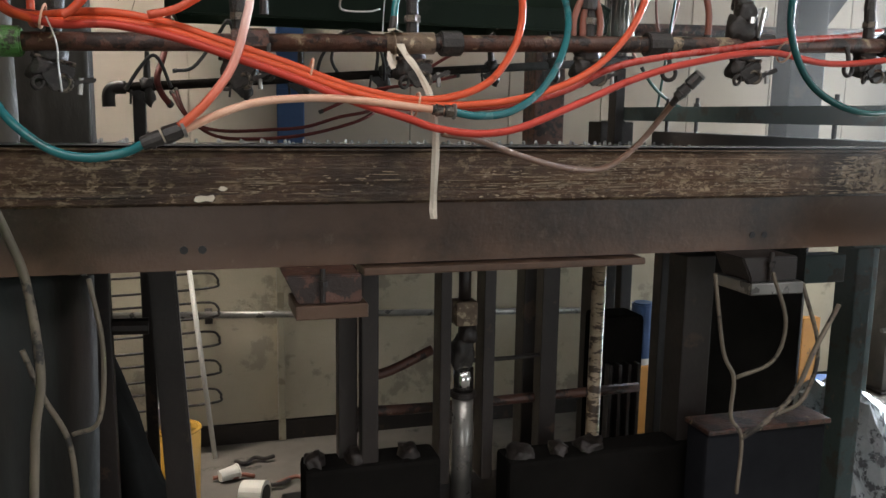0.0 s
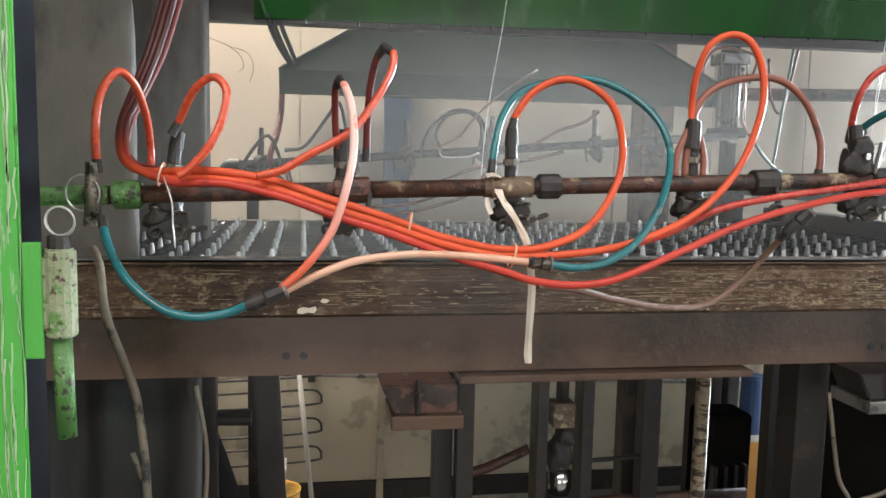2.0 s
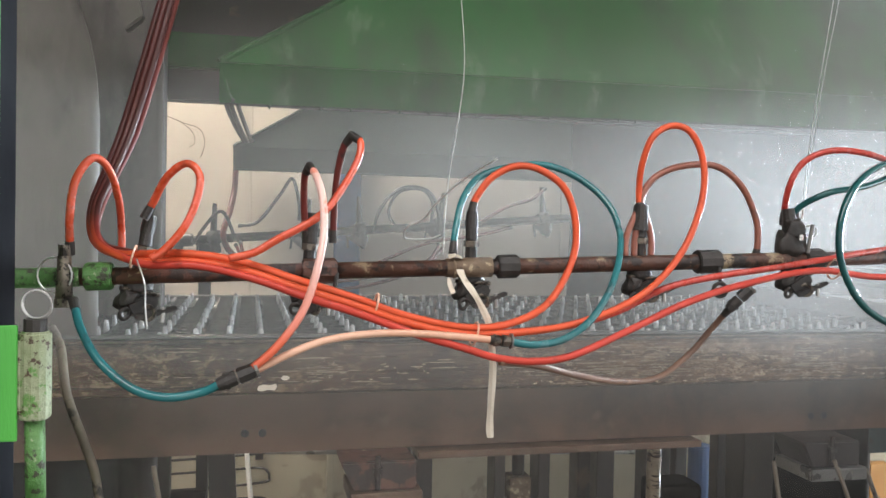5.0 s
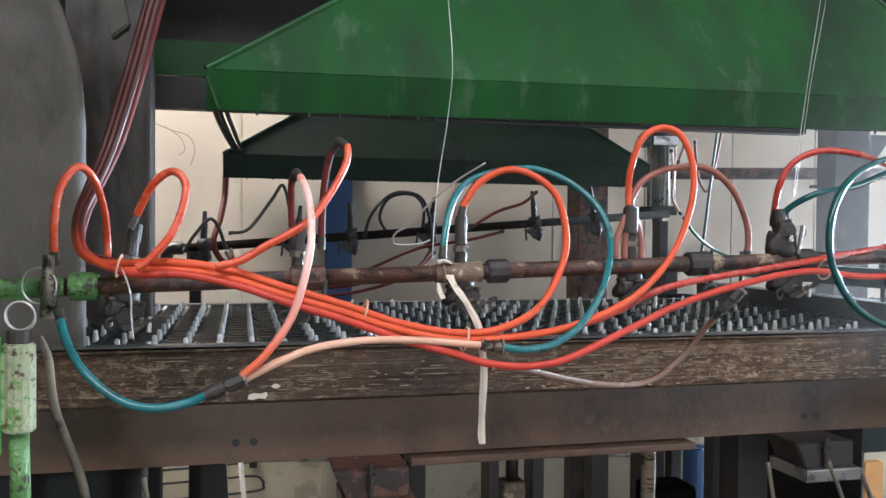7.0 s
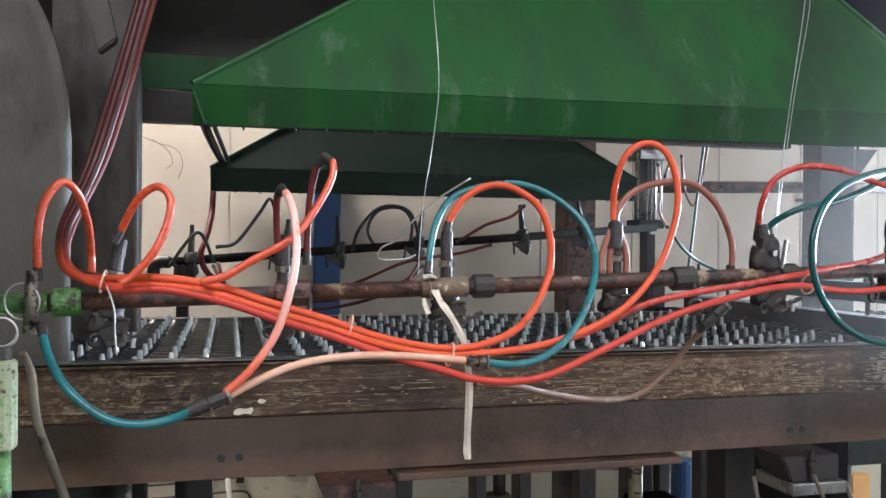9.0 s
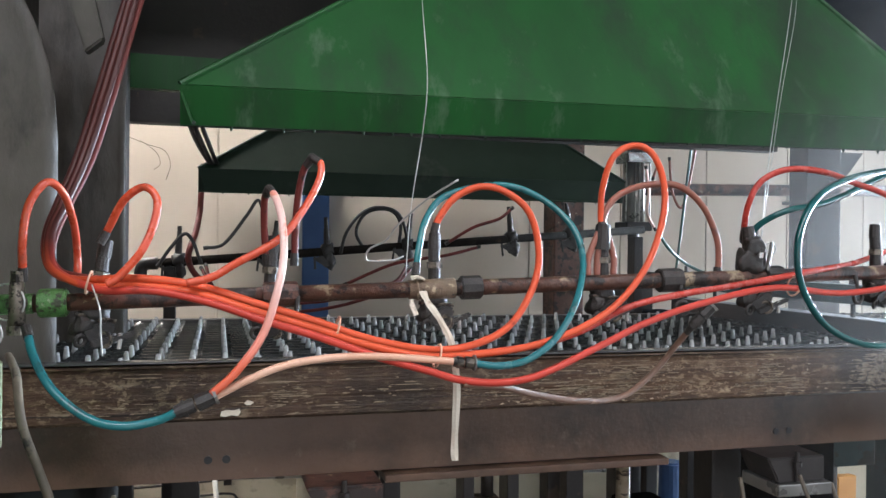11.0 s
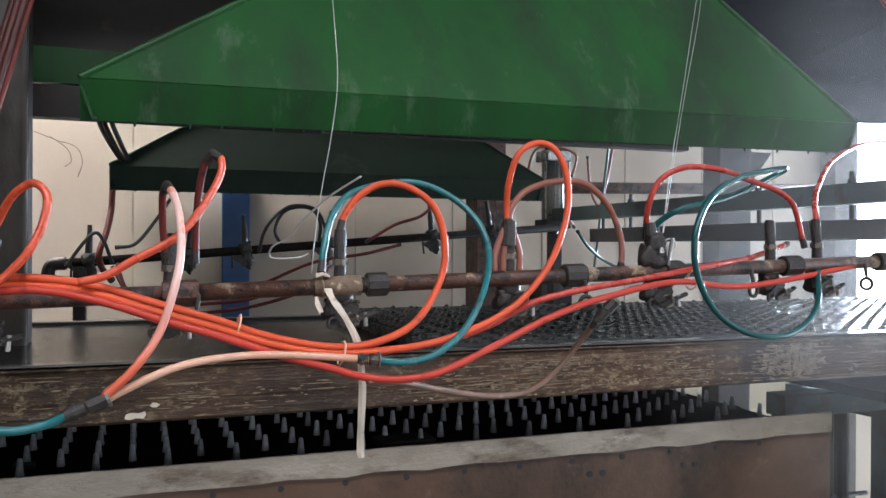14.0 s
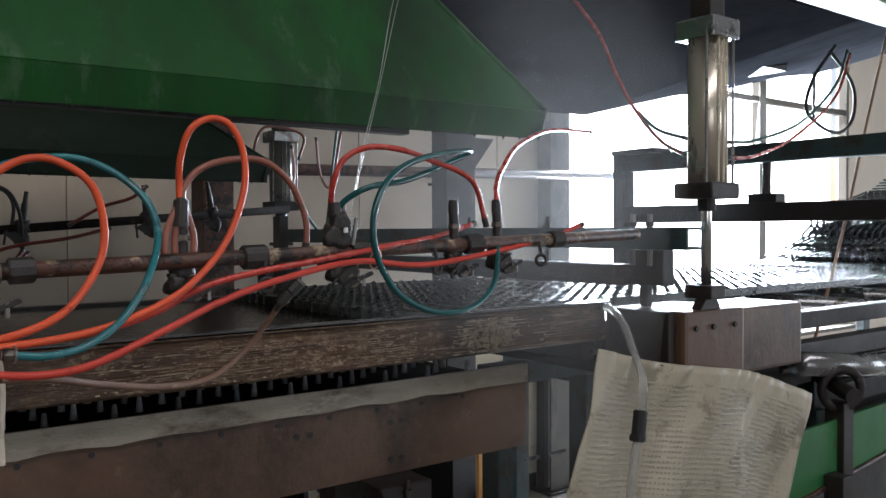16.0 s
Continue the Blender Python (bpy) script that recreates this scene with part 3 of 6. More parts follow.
for xc, zc, sx, sz, count in ((1.23, 1.703, 0.045, 0.02, 300), (1.14, 1.70, 0.04, 0.022, 110), (0.90, 1.693, 0.06, 0.02, 60), (0.60, 1.697, 0.1, 0.022, 110), (0.45, 1.685, 0.09, 0.02, 70),
                              (0.1, 1.70, 0.12, 0.02, 26), (-0.04, 1.69, 0.07, 0.016, 50), (-0.3, 1.69, 0.1, 0.02, 26), (1.42, 1.70, 0.06, 0.02, 30)):
    for k in range(count):
        x, z = rng.gauss(xc, sx * 0.6), max(1.6625, min(1.747, rng.gauss(zc, sz)))
        w, h, n0 = rng.choice((0.003, 0.005, 0.008, 0.012, 0.03)) * rng.uniform(0.5, 1.3), rng.uniform(0.0003, 0.0014), len(verts)
        m = 7
        for y in (1.4988, 1.5025):
            verts += [(x + w * math.cos(q * 2 * math.pi / m) * (0.5 + 0.7 * abs(math.sin(q * 2.3 + k))), y, z + h * math.sin(q * 2 * math.pi / m) * (0.6 + 0.6 * abs(math.cos(q * 1.9 + k)))) for q in range(m)]
        faces += [tuple(range(n0, n0 + m))] + [(n0 + q, n0 + (q + 1) % m, n0 + m + (q + 1) % m, n0 + m + q) for q in range(m)]
for k in range(230):
    x, z = rng.choice((1.165, 1.185, 1.215, 1.25, 1.272)) + rng.gauss(0, 0.011), rng.uniform(1.672, 1.738)
    w, h, n0, m = rng.uniform(0.002, 0.009), rng.uniform(0.0008, 0.0034), len(verts), 8
    for y in (1.4986, 1.5025):
        verts += [(x + w * math.cos(q * 2 * math.pi / m) * (0.55 + 0.6 * abs(math.sin(q * 2.3 + k))), y, z + h * math.sin(q * 2 * math.pi / m) * (0.55 + 0.6 * abs(math.cos(q * 1.9 + k)))) for q in range(m)]
    faces += [tuple(range(n0, n0 + m))] + [(n0 + q, n0 + (q + 1) % m, n0 + m + (q + 1) % m, n0 + m + q) for q in range(m)]
mesh = bpy.data.meshes.new("flaked_paint")
mesh.from_pydata(verts, [], faces)
mesh.materials.append(M_FLAKE)
flaked = new("flaked_paint", mesh)
flaked.location = -table.location
flaked.parent = table
tagged(flaked, "patches of flaking cream paint", kind="stuff")
part("paint_flake", prism([(-0.153, 1.664), (-0.151, 1.671), (-0.143, 1.6735), (-0.132, 1.672), (-0.122, 1.6745), (-0.120, 1.669), (-0.124, 1.663), (-0.135, 1.6645), (-0.145, 1.662)], "y", 1.4985, 1.5035), M_TAPE, table, "bare white fleck of paint")
part("paint_flake", prism([(-0.114, 1.683), (-0.110, 1.688), (-0.103, 1.687), (-0.099, 1.684), (-0.104, 1.680), (-0.110, 1.6805)], "y", 1.4985, 1.5035), M_TAPE, table)

# legs and cross members
part("leg", prism([(-0.19, 0.0), (-0.118, 0.0), (-0.196, 1.5), (-0.25, 1.5)], "y", 1.875, 1.925, bevel=0.004), M_SOOT, table, "leaning sooty leg")
for x, y, s in ((0.143, 1.76, 0.02), (0.182, 1.72, 0.018), (0.955, 1.75, 0.038), (-0.7, 2.85, 0.03), (1.57, 2.85, 0.03), (0.66, 1.9, 0.022), (0.70, 2.1, 0.03)):
    part("leg", box(x - s, x + s, y - s, y + s, 0.0, 1.599 if y > 2.5 else 1.50, 0.004), M_SOOT, table)
part("leg", rod((0.795, 1.9, 0.3), (0.795, 1.9, 1.5), 0.017, seg=12), M_BEAMLINE, table, "flaking whitish pipe", smooth=True)
part("crossbar", tube([(0.19, 1.86, 1.222), (0.26, 1.86, 1.235), (0.355, 1.84, 1.285)], 0.012, 8, 3), M_RUSTPIPE, table, smooth=True)
part("crossbar", tube([(0.16, 1.86, 1.145), (0.35, 1.9, 1.125), (0.6, 1.92, 1.12), (0.92, 1.9, 1.13)], 0.013, 8, 3), M_RUSTPIPE, table, smooth=True)
part("chain", tube([(0.45, 1.83, 1.255), (0.55, 1.86, 1.245), (0.66, 1.9, 1.235)], 0.006, 6, 3), M_SOOT, table, smooth=True)
part("base_frame", box(-0.75, 1.55, 2.05, 2.15, 0.05, 0.2, 0.006), M_SOOT, table)
part("base_frame", box(0.02, 0.98, 1.785, 1.95, 0.0, 0.93, 0.01), M_SOOT, table, "sooty black machine base")
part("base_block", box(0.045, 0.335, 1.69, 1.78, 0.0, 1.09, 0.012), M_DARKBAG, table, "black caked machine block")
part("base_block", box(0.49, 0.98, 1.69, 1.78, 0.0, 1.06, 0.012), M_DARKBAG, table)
for x, z, w in ((0.07, 1.09, 0.02), (0.16, 1.09, 0.03), (0.27, 1.09, 0.022), (0.53, 1.06, 0.03), (0.62, 1.06, 0.02), (0.7, 1.06, 0.035)):
    part("lug", lump((x, 1.73, z), (w, 0.03, 0.022), x * 9, 0.4), M_SOOT, table, smooth=True)

jack = thing("lifting_cylinder", "upright lifting cylinder in a dark yoke under the table", "cylinder", (0.415, 1.8, 0.99))
part("yoke_side", box(0.352, 0.377, 1.77, 1.83, 0.99, 1.5, 0.004), M_SOOT, jack)
part("yoke_side", box(0.452, 0.479, 1.77, 1.83, 0.99, 1.5, 0.004), M_SOOT, jack)
part("yoke_top", box(0.352, 0.479, 1.765, 1.835, 1.5, 1.528, 0.004), M_SOOT, jack)
part("cylinder_tube", rod((0.415, 1.8, 0.93), (0.415, 1.8, 1.185), 0.024, seg=24), M_GLASSCYL, jack, "dull steel tube", smooth=True)
part("collar", rod((0.415, 1.8, 1.182), (0.415, 1.8, 1.196), 0.03, seg=20, bevel=0.002), M_SOOT, jack)
part("piston_rod", rod((0.415, 1.8, 1.196), (0.415, 1.8, 1.249), 0.0235, seg=24), M_CHROME, jack, "bright chrome rod", smooth=True)
part("knuckle", lump((0.41, 1.8, 1.285), (0.026, 0.022, 0.036), 1.3, 0.4), M_FITTING, jack, smooth=True)
part("knuckle", lump((0.421, 1.795, 1.33), (0.02, 0.02, 0.025), 4.6, 0.45), M_SOOT, jack, smooth=True)
part("clevis", box(0.389, 0.439, 1.775, 1.825, 1.35, 1.406, 0.006), M_WRAP, jack, "tan grimy clevis block")
part("clevis_stem", rod((0.415, 1.8, 1.405), (0.415, 1.8, 1.50), 0.014, seg=14), M_SOOT, jack, smooth=True)

# ---------------------------------------------------------------- ejector frame with its pins (lifts and sinks)
lift = thing("ejector_frame", "greasy brown ejector frame carrying rows of pale pins", "frame", (0.45, 1.85, 1.60))
part("front_channel", prism([(1.585, 1.534), (1.585, 1.704), (1.592, 1.704), (1.592, 1.542), (1.62, 1.542), (1.62, 1.534)], "x", -0.725, 1.400), M_FRAME, lift, "greasy brown steel channel")
edge = [(-0.722 + 0.05295 * k, 1.697 + 0.0022 * math.sin(k * 1.7) + 0.0014 * math.sin(k * 4.1)) for k in range(41)]
part("flange", prism(edge + [(1.396, 1.7425), (-0.722, 1.7425)], "y", 1.576, 1.5845), M_FLANGE, lift, "pale resin-smeared edge flange")
part("pin_plate", box(-0.722, 1.392, 1.593, 2.80, 1.6875, 1.6945, 0.001), M_MATTE, lift, "black wet pin plate")
part("end_channel", box(1.36, 1.398, 1.62, 2.765, 1.545, 1.687, 0.003), M_FRAME, lift)
part("end_channel", box(-0.722, -0.69, 1.62, 2.765, 1.545, 1.687, 0.003), M_FRAME, lift)
part("rear_channel", box(-0.69, 1.36, 2.767, 2.80, 1.545, 1.687, 0.003), M_FRAME, lift)
for xc, rows_of in ((-0.157, (1.570, 1.652)), (0.061, (1.652,)), (0.77, (1.652,)), (1.003, (1.566, 1.650)), (-0.45, (1.652,))):
    for z in rows_of:
        for x in (xc - 0.0155, xc + 0.0155):
            part("bolt_hole", rod((x, 1.5835, z), (x, 1.588, z), 0.0072, seg=14), M_BLACK, lift, "black bolt hole")
for i in range(16):
    x = -0.607 + i * 0.12
    part("bolt_hole", rod((x, 1.5835, 1.682), (x, 1.588, 1.682), 0.0058, seg=12), M_BLACK, lift)
for x0, lab in ((0.0, "rusty gusseted bracket with a pale foot plate"), (0.915, "dark bracket with a steel foot plate")):
    br = part("bracket", prism([(x0 - 0.01, 1.533), (x0 + 0.015, 1.482), (x0 + 0.125, 1.482), (x0 + 0.125, 1.533)], "y", 1.50, 1.60, bevel=0.003), M_RUSTPIPE if x0 < 0.5 else M_SOOT, lift, lab)
    part("foot_plate", box(x0 + 0.008, x0 + 0.135, 1.49, 1.61, 1.456, 1.481, 0.003), M_FRAME if x0 < 0.5 else M_GLASSCYL, br)
    part("bolt", rod((x0 + 0.055, 1.495, 1.485), (x0 + 0.055, 1.495, 1.545), 0.005, seg=8), M_SOOT, br)
    part("nut", rod((x0 + 0.055, 1.494, 1.515), (x0 + 0.055, 1.494, 1.524), 0.009, seg=6), M_SOOT, br)
part("slide_plate", box(0.14, 0.72, 1.56, 1.64, 1.516, 1.530, 0.003), M_FRAME, lift)

PITCH, ROW = 0.131, 0.0533


def pin_mesh():
    """A stubby tapered pin with a flat tip."""
    one = rod((0, 0, 0), (0, 0, 0.0315), 0.0085, 0.0047, 10)
    rod((0, 0, 0.0315), (0, 0, 0.0335), 0.0047, 0.0032, 10, bm=one)
    mesh = bpy.data.meshes.new("pin")
    for f in one.faces:
        f.smooth = len(f.verts) == 4
    one.to_mesh(mesh)
    one.free()
    mesh.materials.append(M_PIN)
    return mesh


pin_data = pin_mesh()
for j in range(19):
    for i in range(18):
        x, y = -0.732 + PITCH * i + (PITCH / 2 if j % 2 else 0), 1.78 + ROW * j
        if -0.70 < x < 1.37:
            pin = new("pin", pin_data)
            pin.parent = lift
            pin.location = Vector((x, y, 1.6945)) - lift.location

# ---------------------------------------------------------------- moulded grating, drawn out to the side
grating = thing("moulded_grating", "wet grey moulded grating with open cells", "grating", (1.6, 2.28, 1.69))
GX0, GX1 = -0.75, 3.9
bm = bmesh.new()
for j in range(21):
    y = 1.7535 + j * ROW
    outline = [(y - 0.008, 1.6760), (y - 0.0065, 1.7040), (y + 0.0065, 1.7040), (y + 0.008, 1.6760)]
    prism(outline, "x", GX0, GX1, bm=bm)
part("long_bar", bm, M_GRATE, grating, kind="stuff")
verts, faces = [], []
rng = random.Random(8)
n = int((GX1 - GX0) / (PITCH / 2))
for i in range(n + 1):
    x = GX0 + i * PITCH / 2
    for j in range(20):
        y0, y1 = 1.7535 + j * ROW + 0.006, 1.7535 + (j + 1) * ROW - 0.006
        h = 1.7030 + rng.uniform(0, 0.002)
        k = len(verts)
        for xx, zz in ((x + 0.0225, 1.6760), (x + 0.0215, h), (x + 0.036, h), (x + 0.0350, 1.6760)):
            verts += [(xx, y0, zz), (xx, y1, zz)]
        faces += [(k, k + 1, k + 3, k + 2), (k + 2, k + 3, k + 5, k + 4), (k + 4, k + 5, k + 7, k + 6), (k, k + 2, k + 4, k + 6), (k + 1, k + 7, k + 5, k + 3)]
    # resin teats on the crossings
    for j in range(21):
        y = 1.7535 + j * ROW
        h = rng.uniform(0.003, 0.009)
        k = len(verts)
        verts += [(x + 0.020, y - 0.008, 1.7039), (x + 0.037, y - 0.008, 1.7039), (x + 0.037, y + 0.008, 1.7039), (x + 0.020, y + 0.008, 1.7039), (x + 0.029, y, 1.7039 + h)]
        faces += [(k, k + 1, k + 4), (k + 1, k + 2, k + 4), (k + 2, k + 3, k + 4), (k + 3, k, k + 4)]
mesh = bpy.data.meshes.new("cross_bar")
mesh.from_pydata(verts, [], faces)
mesh.materials.append(M_GRATE)
cross = new("cross_bar", mesh)
cross.location = -grating.location
cross.parent = grating
tagged(cross, kind="stuff")

# ---------------------------------------------------------------- air manifold in front of the table
manifold = thing("air_manifold", "rusty air manifold pipe with couplings and a green end", "pipe", (0.4, 1.1, 1.9))


def on_pipe(x):
    """The pipe's middle at x."""
    return Vector((x, 1.1, 1.8915 + 0.033 * x))


part("main_pipe", rod(on_pipe(-0.36), on_pipe(-0.085), 0.0102, seg=20), M_RUSTPIPE, manifold, "rusty red-brown pipe", smooth=True)
part("main_pipe", rod(on_pipe(-0.085), on_pipe(1.24), 0.0104, seg=20), M_GRIMEPIPE, manifold, "grimy pipe with flaking cream paint", smooth=True)
part("green_pipe", rod(on_pipe(-0.62), on_pipe(-0.36), 0.0115, seg=18), M_CHIPGREEN, manifold, "chipped green pipe end", smooth=True)
part("green_coupling", rod(on_pipe(-0.355), on_pipe(-0.324), 0.0165, seg=18, bevel=0.002), M_CHIPGREEN, manifold, "chipped green pipe coupling")
for x, w, r in ((-0.085, 0.042, 0.0158), (0.157, 0.028, 0.0155), (0.445, 0.034, 0.0165), (0.61, 0.03, 0.0155), (0.83, 0.034, 0.016), (1.02, 0.03, 0.0155)):
    c = part("coupling", rod(on_pipe(x - w / 2), on_pipe(x + w / 2), r, seg=10, bevel=0.0015), M_FITTING if x > 0.1 else M_RUSTPIPE, manifold, "grimy pipe coupling")
part("wrapped_joint", rod(on_pipe(0.075), on_pipe(0.135), 0.0122, 0.0134, seg=16), M_WRAP, manifold, "joint wrapped in dirty cream tape", smooth=True)
c = Vector((-0.372, 1.075, 1.883))
tee = thing("brass_tee", "grimy brass hose tee wired to the pipe end", "fitting", c - Vector((0, 0, 0.03)))
part("body", rod(c + Vector((0, 0, -0.028)), c + Vector((0, 0, 0.022)), 0.0095, 0.0075, 12), M_BRASS, tee, smooth=True)
part("branch", rod(c + Vector((0, 0, -0.002)), c + Vector((0.0, 0.03, -0.002)), 0.0085, seg=12), M_BRASS, tee, smooth=True)
part("collar", rod(c + Vector((0, 0, -0.036)), c + Vector((0, 0, -0.026)), 0.0105, seg=12), M_BRASS, tee)
part("collar", rod(c + Vector((0, 0, 0.02)), c + Vector((0, 0, 0.034)), 0.0066, seg=10), M_BRASS, tee)
part("wire_loop", ring(c + Vector((-0.01, 0.0, 0.0)), (0.3, 1, 0), 0.02, 0.0011), M_WIRE, tee)


def valve(label):
    """A black hose valve that straddles the pipe, built at the origin."""
    v = thing("hose_valve", label, "valve", (0, 0, 0), "valves on the manifold")
    part("stem", rod((0, 0.01, 0.004), (0, 0.01, 0.03), 0.0085, 0.0078, 12, bevel=0.001), M_FITTING, v)
    part("nut", rod((0, 0.01, 0.026), (0, 0.01, 0.034), 0.0105, seg=6), M_BRASS, v, "grimy brass nut")
    part("neck", rod((0, 0.01, 0.034), (0, 0.012, 0.052), 0.0082, 0.0076, 12, bevel=0.001), M_FITTING, v)
    part("hose_barb", rod((0, 0.012, 0.05), (0.001, 0.013, 0.072), 0.0088, 0.0075, 12, bevel=0.001), M_FITTING, v)
    part("clamp_block", lump((0.0, 0.014, -0.010), (0.019, 0.014, 0.014), 3.1, 0.35), M_FITTING, v, smooth=True)
    part("round_body", lump((-0.008, 0.010, -0.030), (0.013, 0.011, 0.013), 8.4, 0.4), M_FITTING, v, "olive black caked body", smooth=True)
    part("jaw", prism([(-0.014, -0.036), (-0.004, -0.05), (0.02, -0.042), (0.026, -0.026), (0.012, -0.02)], "y", -0.002, 0.014, bevel=0.003), M_FITTING, v)
    part("eye", ring((0.013, -0.002, -0.043), (0.5, 1, 0.1), 0.0082, 0.0026, 14), M_BRASS, v, smooth=True)
    part("eye", ring((-0.012, 0.0, -0.047), (-0.4, 1, 0.2), 0.0066, 0.0024, 14), M_FITTING, v, smooth=True)
    part("lever", prism([(-0.004, -0.047), (0.044, -0.030), (0.047, -0.035), (0.002, -0.054)], "y", -0.006, 0.000, bevel=0.0015), M_FITTING, v, "black lever")
    part("pin_bolt", rod((0.03, -0.003, -0.034), (0.031, -0.003, -0.052), 0.0028, seg=8), M_GLASSCYL, v, "bare steel bolt")
    part("screw", rod((-0.022, 0.004, -0.018), (0.024, 0.002, -0.021), 0.0026, seg=8), M_BRASS, v)
    return v


first = valve("black grimy hose valve clamped on the manifold pipe")
first.matrix_basis = Matrix.Translation(on_pipe(0.111))
for x, turn, tip in ((-0.292, 20, 30), (-0.101, -25, 4), (0.349, 0, 0), (0.586, -6, -2), (0.80, 10, 4), (0.893, 3, -4)):
    copy_thing(first, Matrix.Translation(on_pipe(x)) @ pose(0, 0, 0, 0, tip * 0.3, turn))

# a second stem and a bulky cluster on two of the valves
for x, lab in ((0.325, "bundle of dull red hose stubs on the pipe"), (0.575, "bulky black valve cluster bound with wire")):
    q = on_pipe(x)
    st = thing("valve_stub", lab, "fitting", q, "stubs on the manifold")
    if x < 0.5:
        for dx in (0.0, 0.013, 0.037):
            part("stub", tube([q + Vector((dx, 0.005, 0.006)), q + Vector((dx + 0.002, 0.008, 0.035)), q + Vector((0.02 + dx * 0.2, 0.01, 0.075))], 0.0048, 8, 3), M_BROWN, st, smooth=True)
        part("sleeve", rod(q + Vector((0.022, 0.01, 0.045)), q + Vector((0.024, 0.01, 0.08)), 0.012, 0.010, 12, bevel=0.001), M_FITTING, st)
    else:
        part("block", lump(q + Vector((0.0, 0.002, 0.022)), (0.021, 0.015, 0.02), 5.2, 0.35), M_FITTING, st, smooth=True)
        part("block", lump(q + Vector((0.004, 0.0, 0.042)), (0.015, 0.012, 0.016), 9.7, 0.35), M_FITTING, st, smooth=True)
        part("neck", rod(q + Vector((0.001, 0.004, 0.05)), q + Vector((-0.002, 0.006, 0.072)), 0.0102, 0.0085, 12, bevel=0.001), M_FITTING, st)
        part("bright_nut", rod(q + Vector((0.004, -0.016, 0.028)), q + Vector((0.004, -0.017, 0.036)), 0.0042, seg=6), M_CHROME, st)
        part("wire_loop", ring(q + Vector((0.024, -0.008, 0.04)), (0.4, 1, 0.2), 0.009, 0.0012, 14), M_WIRE, st)
        part("screw", rod(q + Vector((0.02, -0.01, 0.01)), q + Vector((0.026, -0.012, 0.05)), 0.003, seg=6), M_GLASSCYL, st)

# eye bolts that hang from the pipe
eyes = thing("eye_bolt", "dark steel eye bolt hanging under the pipe", "eye bolt", (0, 0, 0), "eye bolts under the manifold")
part("eye", ring((0, -0.004, -0.038), (0.25, 1, 0), 0.009, 0.003, 16), M_FITTING, eyes, smooth=True)
part("shank", rod((0, -0.004, -0.026), (0, 0.0, -0.006), 0.0032, seg=8), M_FITTING, eyes)
eyes.matrix_basis = Matrix.Translation(on_pipe(0.456) + Vector((0, -0.012, 0)))
for x, turn in ((-0.065, -30), (0.743, 25), (0.97, -10)):
    copy_thing(eyes, Matrix.Translation(on_pipe(x) + Vector((0, -0.012, 0.004))) @ pose(0, 0, 0, 0, 0, turn))

# black joints between hose ends
for p0, p1, lab in (((-0.200, 0.96, 1.7765), (-0.162, 0.9625, 1.7915), "black screw joint between teal and salmon hoses"),
                    ((0.106, 1.0, 1.815), (0.131, 1.0, 1.8135), "clear and black hose joint in the bundle"),
                    ((0.492, 1.12, 1.838), (0.519, 1.11, 1.868), "black push joint on the murky tube")):
    p0, p1 = Vector(p0), Vector(p1)
    j = thing("hose_joint", lab, "fitting", p0)
    skin, k = (M_BRASS, 0.8) if "clear" in lab else (M_FITTING, 1.0)
    part("sleeve", rod(p0, p0.lerp(p1, 0.5), 0.0072 * k, 0.0082 * k, 14, bevel=0.001), skin, j)
    part("rib", rod(p0.lerp(p1, 0.2), p0.lerp(p1, 0.28), 0.0092 * k, seg=14), skin, j)
    part("nut", rod(p0.lerp(p1, 0.55), p1, 0.0092 * k, 0.0082 * k, 8, bevel=0.001), skin, j)
    part("ring", rod(p1, p1 + (p1 - p0) * 0.08, 0.0092, seg=12), M_GLASSCYL, j)

# cable ties round the hose bundle
for x, y, z, r in ((-0.027, 1.02, 1.854, 0.014), (0.092, 1.018, 1.82, 0.014), (-0.298, 1.07, 1.905, 0.0125), (0.612, 1.055, 1.9, 0.014)):
    tagged(part("cable_tie", ring((x, y, z), (1, 0, -0.25), r, 0.0013, 16), M_PALE2), "pale plastic cable tie round the hoses", "cable tie", "cable ties")

# white strap tied over the pipe
S = [(0.090, 1.087, 1.893), (0.093, 1.076, 1.882), (0.100, 1.062, 1.868), (0.113, 1.056, 1.846), (0.122, 1.054, 1.82), (0.1265, 1.055, 1.785), (0.127, 1.058, 1.735), (0.126, 1.06, 1.70), (0.1275, 1.06, 1.684)]
line = spline(S, 5)
strap = thing("white_strap", "dirty white flat strap knotted on the pipe, hanging loose", "strap", (0.12, 1.06, 1.67))
part("tail", sheet([[(p.x - 0.0046 - 0.0004 * math.sin(i * 0.9), p.y + 0.0006 * math.sin(i), p.z), (p.x, p.y - 0.0016, p.z), (p.x + 0.0046 + 0.0006 * math.cos(i * 0.7), p.y, p.z)] for i, p in enumerate(line)], 0.0012), M_TAPE, strap)
part("knot", ring((0.085, 1.1, 1.8943), (1, 0, 0.1), 0.0124, 0.0016, 14), M_WRAP, strap, smooth=True)
part("short_end", sheet([[(0.074, 1.085, 1.883), (0.077, 1.084, 1.883)], [(0.073, 1.083, 1.874), (0.080, 1.082, 1.873)], [(0.078, 1.081, 1.862), (0.084, 1.081, 1.864)]], 0.0012), M_TAPE, strap)
part("top_fold", sheet([[(0.076, 1.088, 1.907), (0.078, 1.104, 1.911)], [(0.084, 1.086, 1.9105), (0.087, 1.104, 1.913)], [(0.094, 1.089, 1.907), (0.096, 1.102, 1.909)]], 0.0012), M_TAPE, strap)

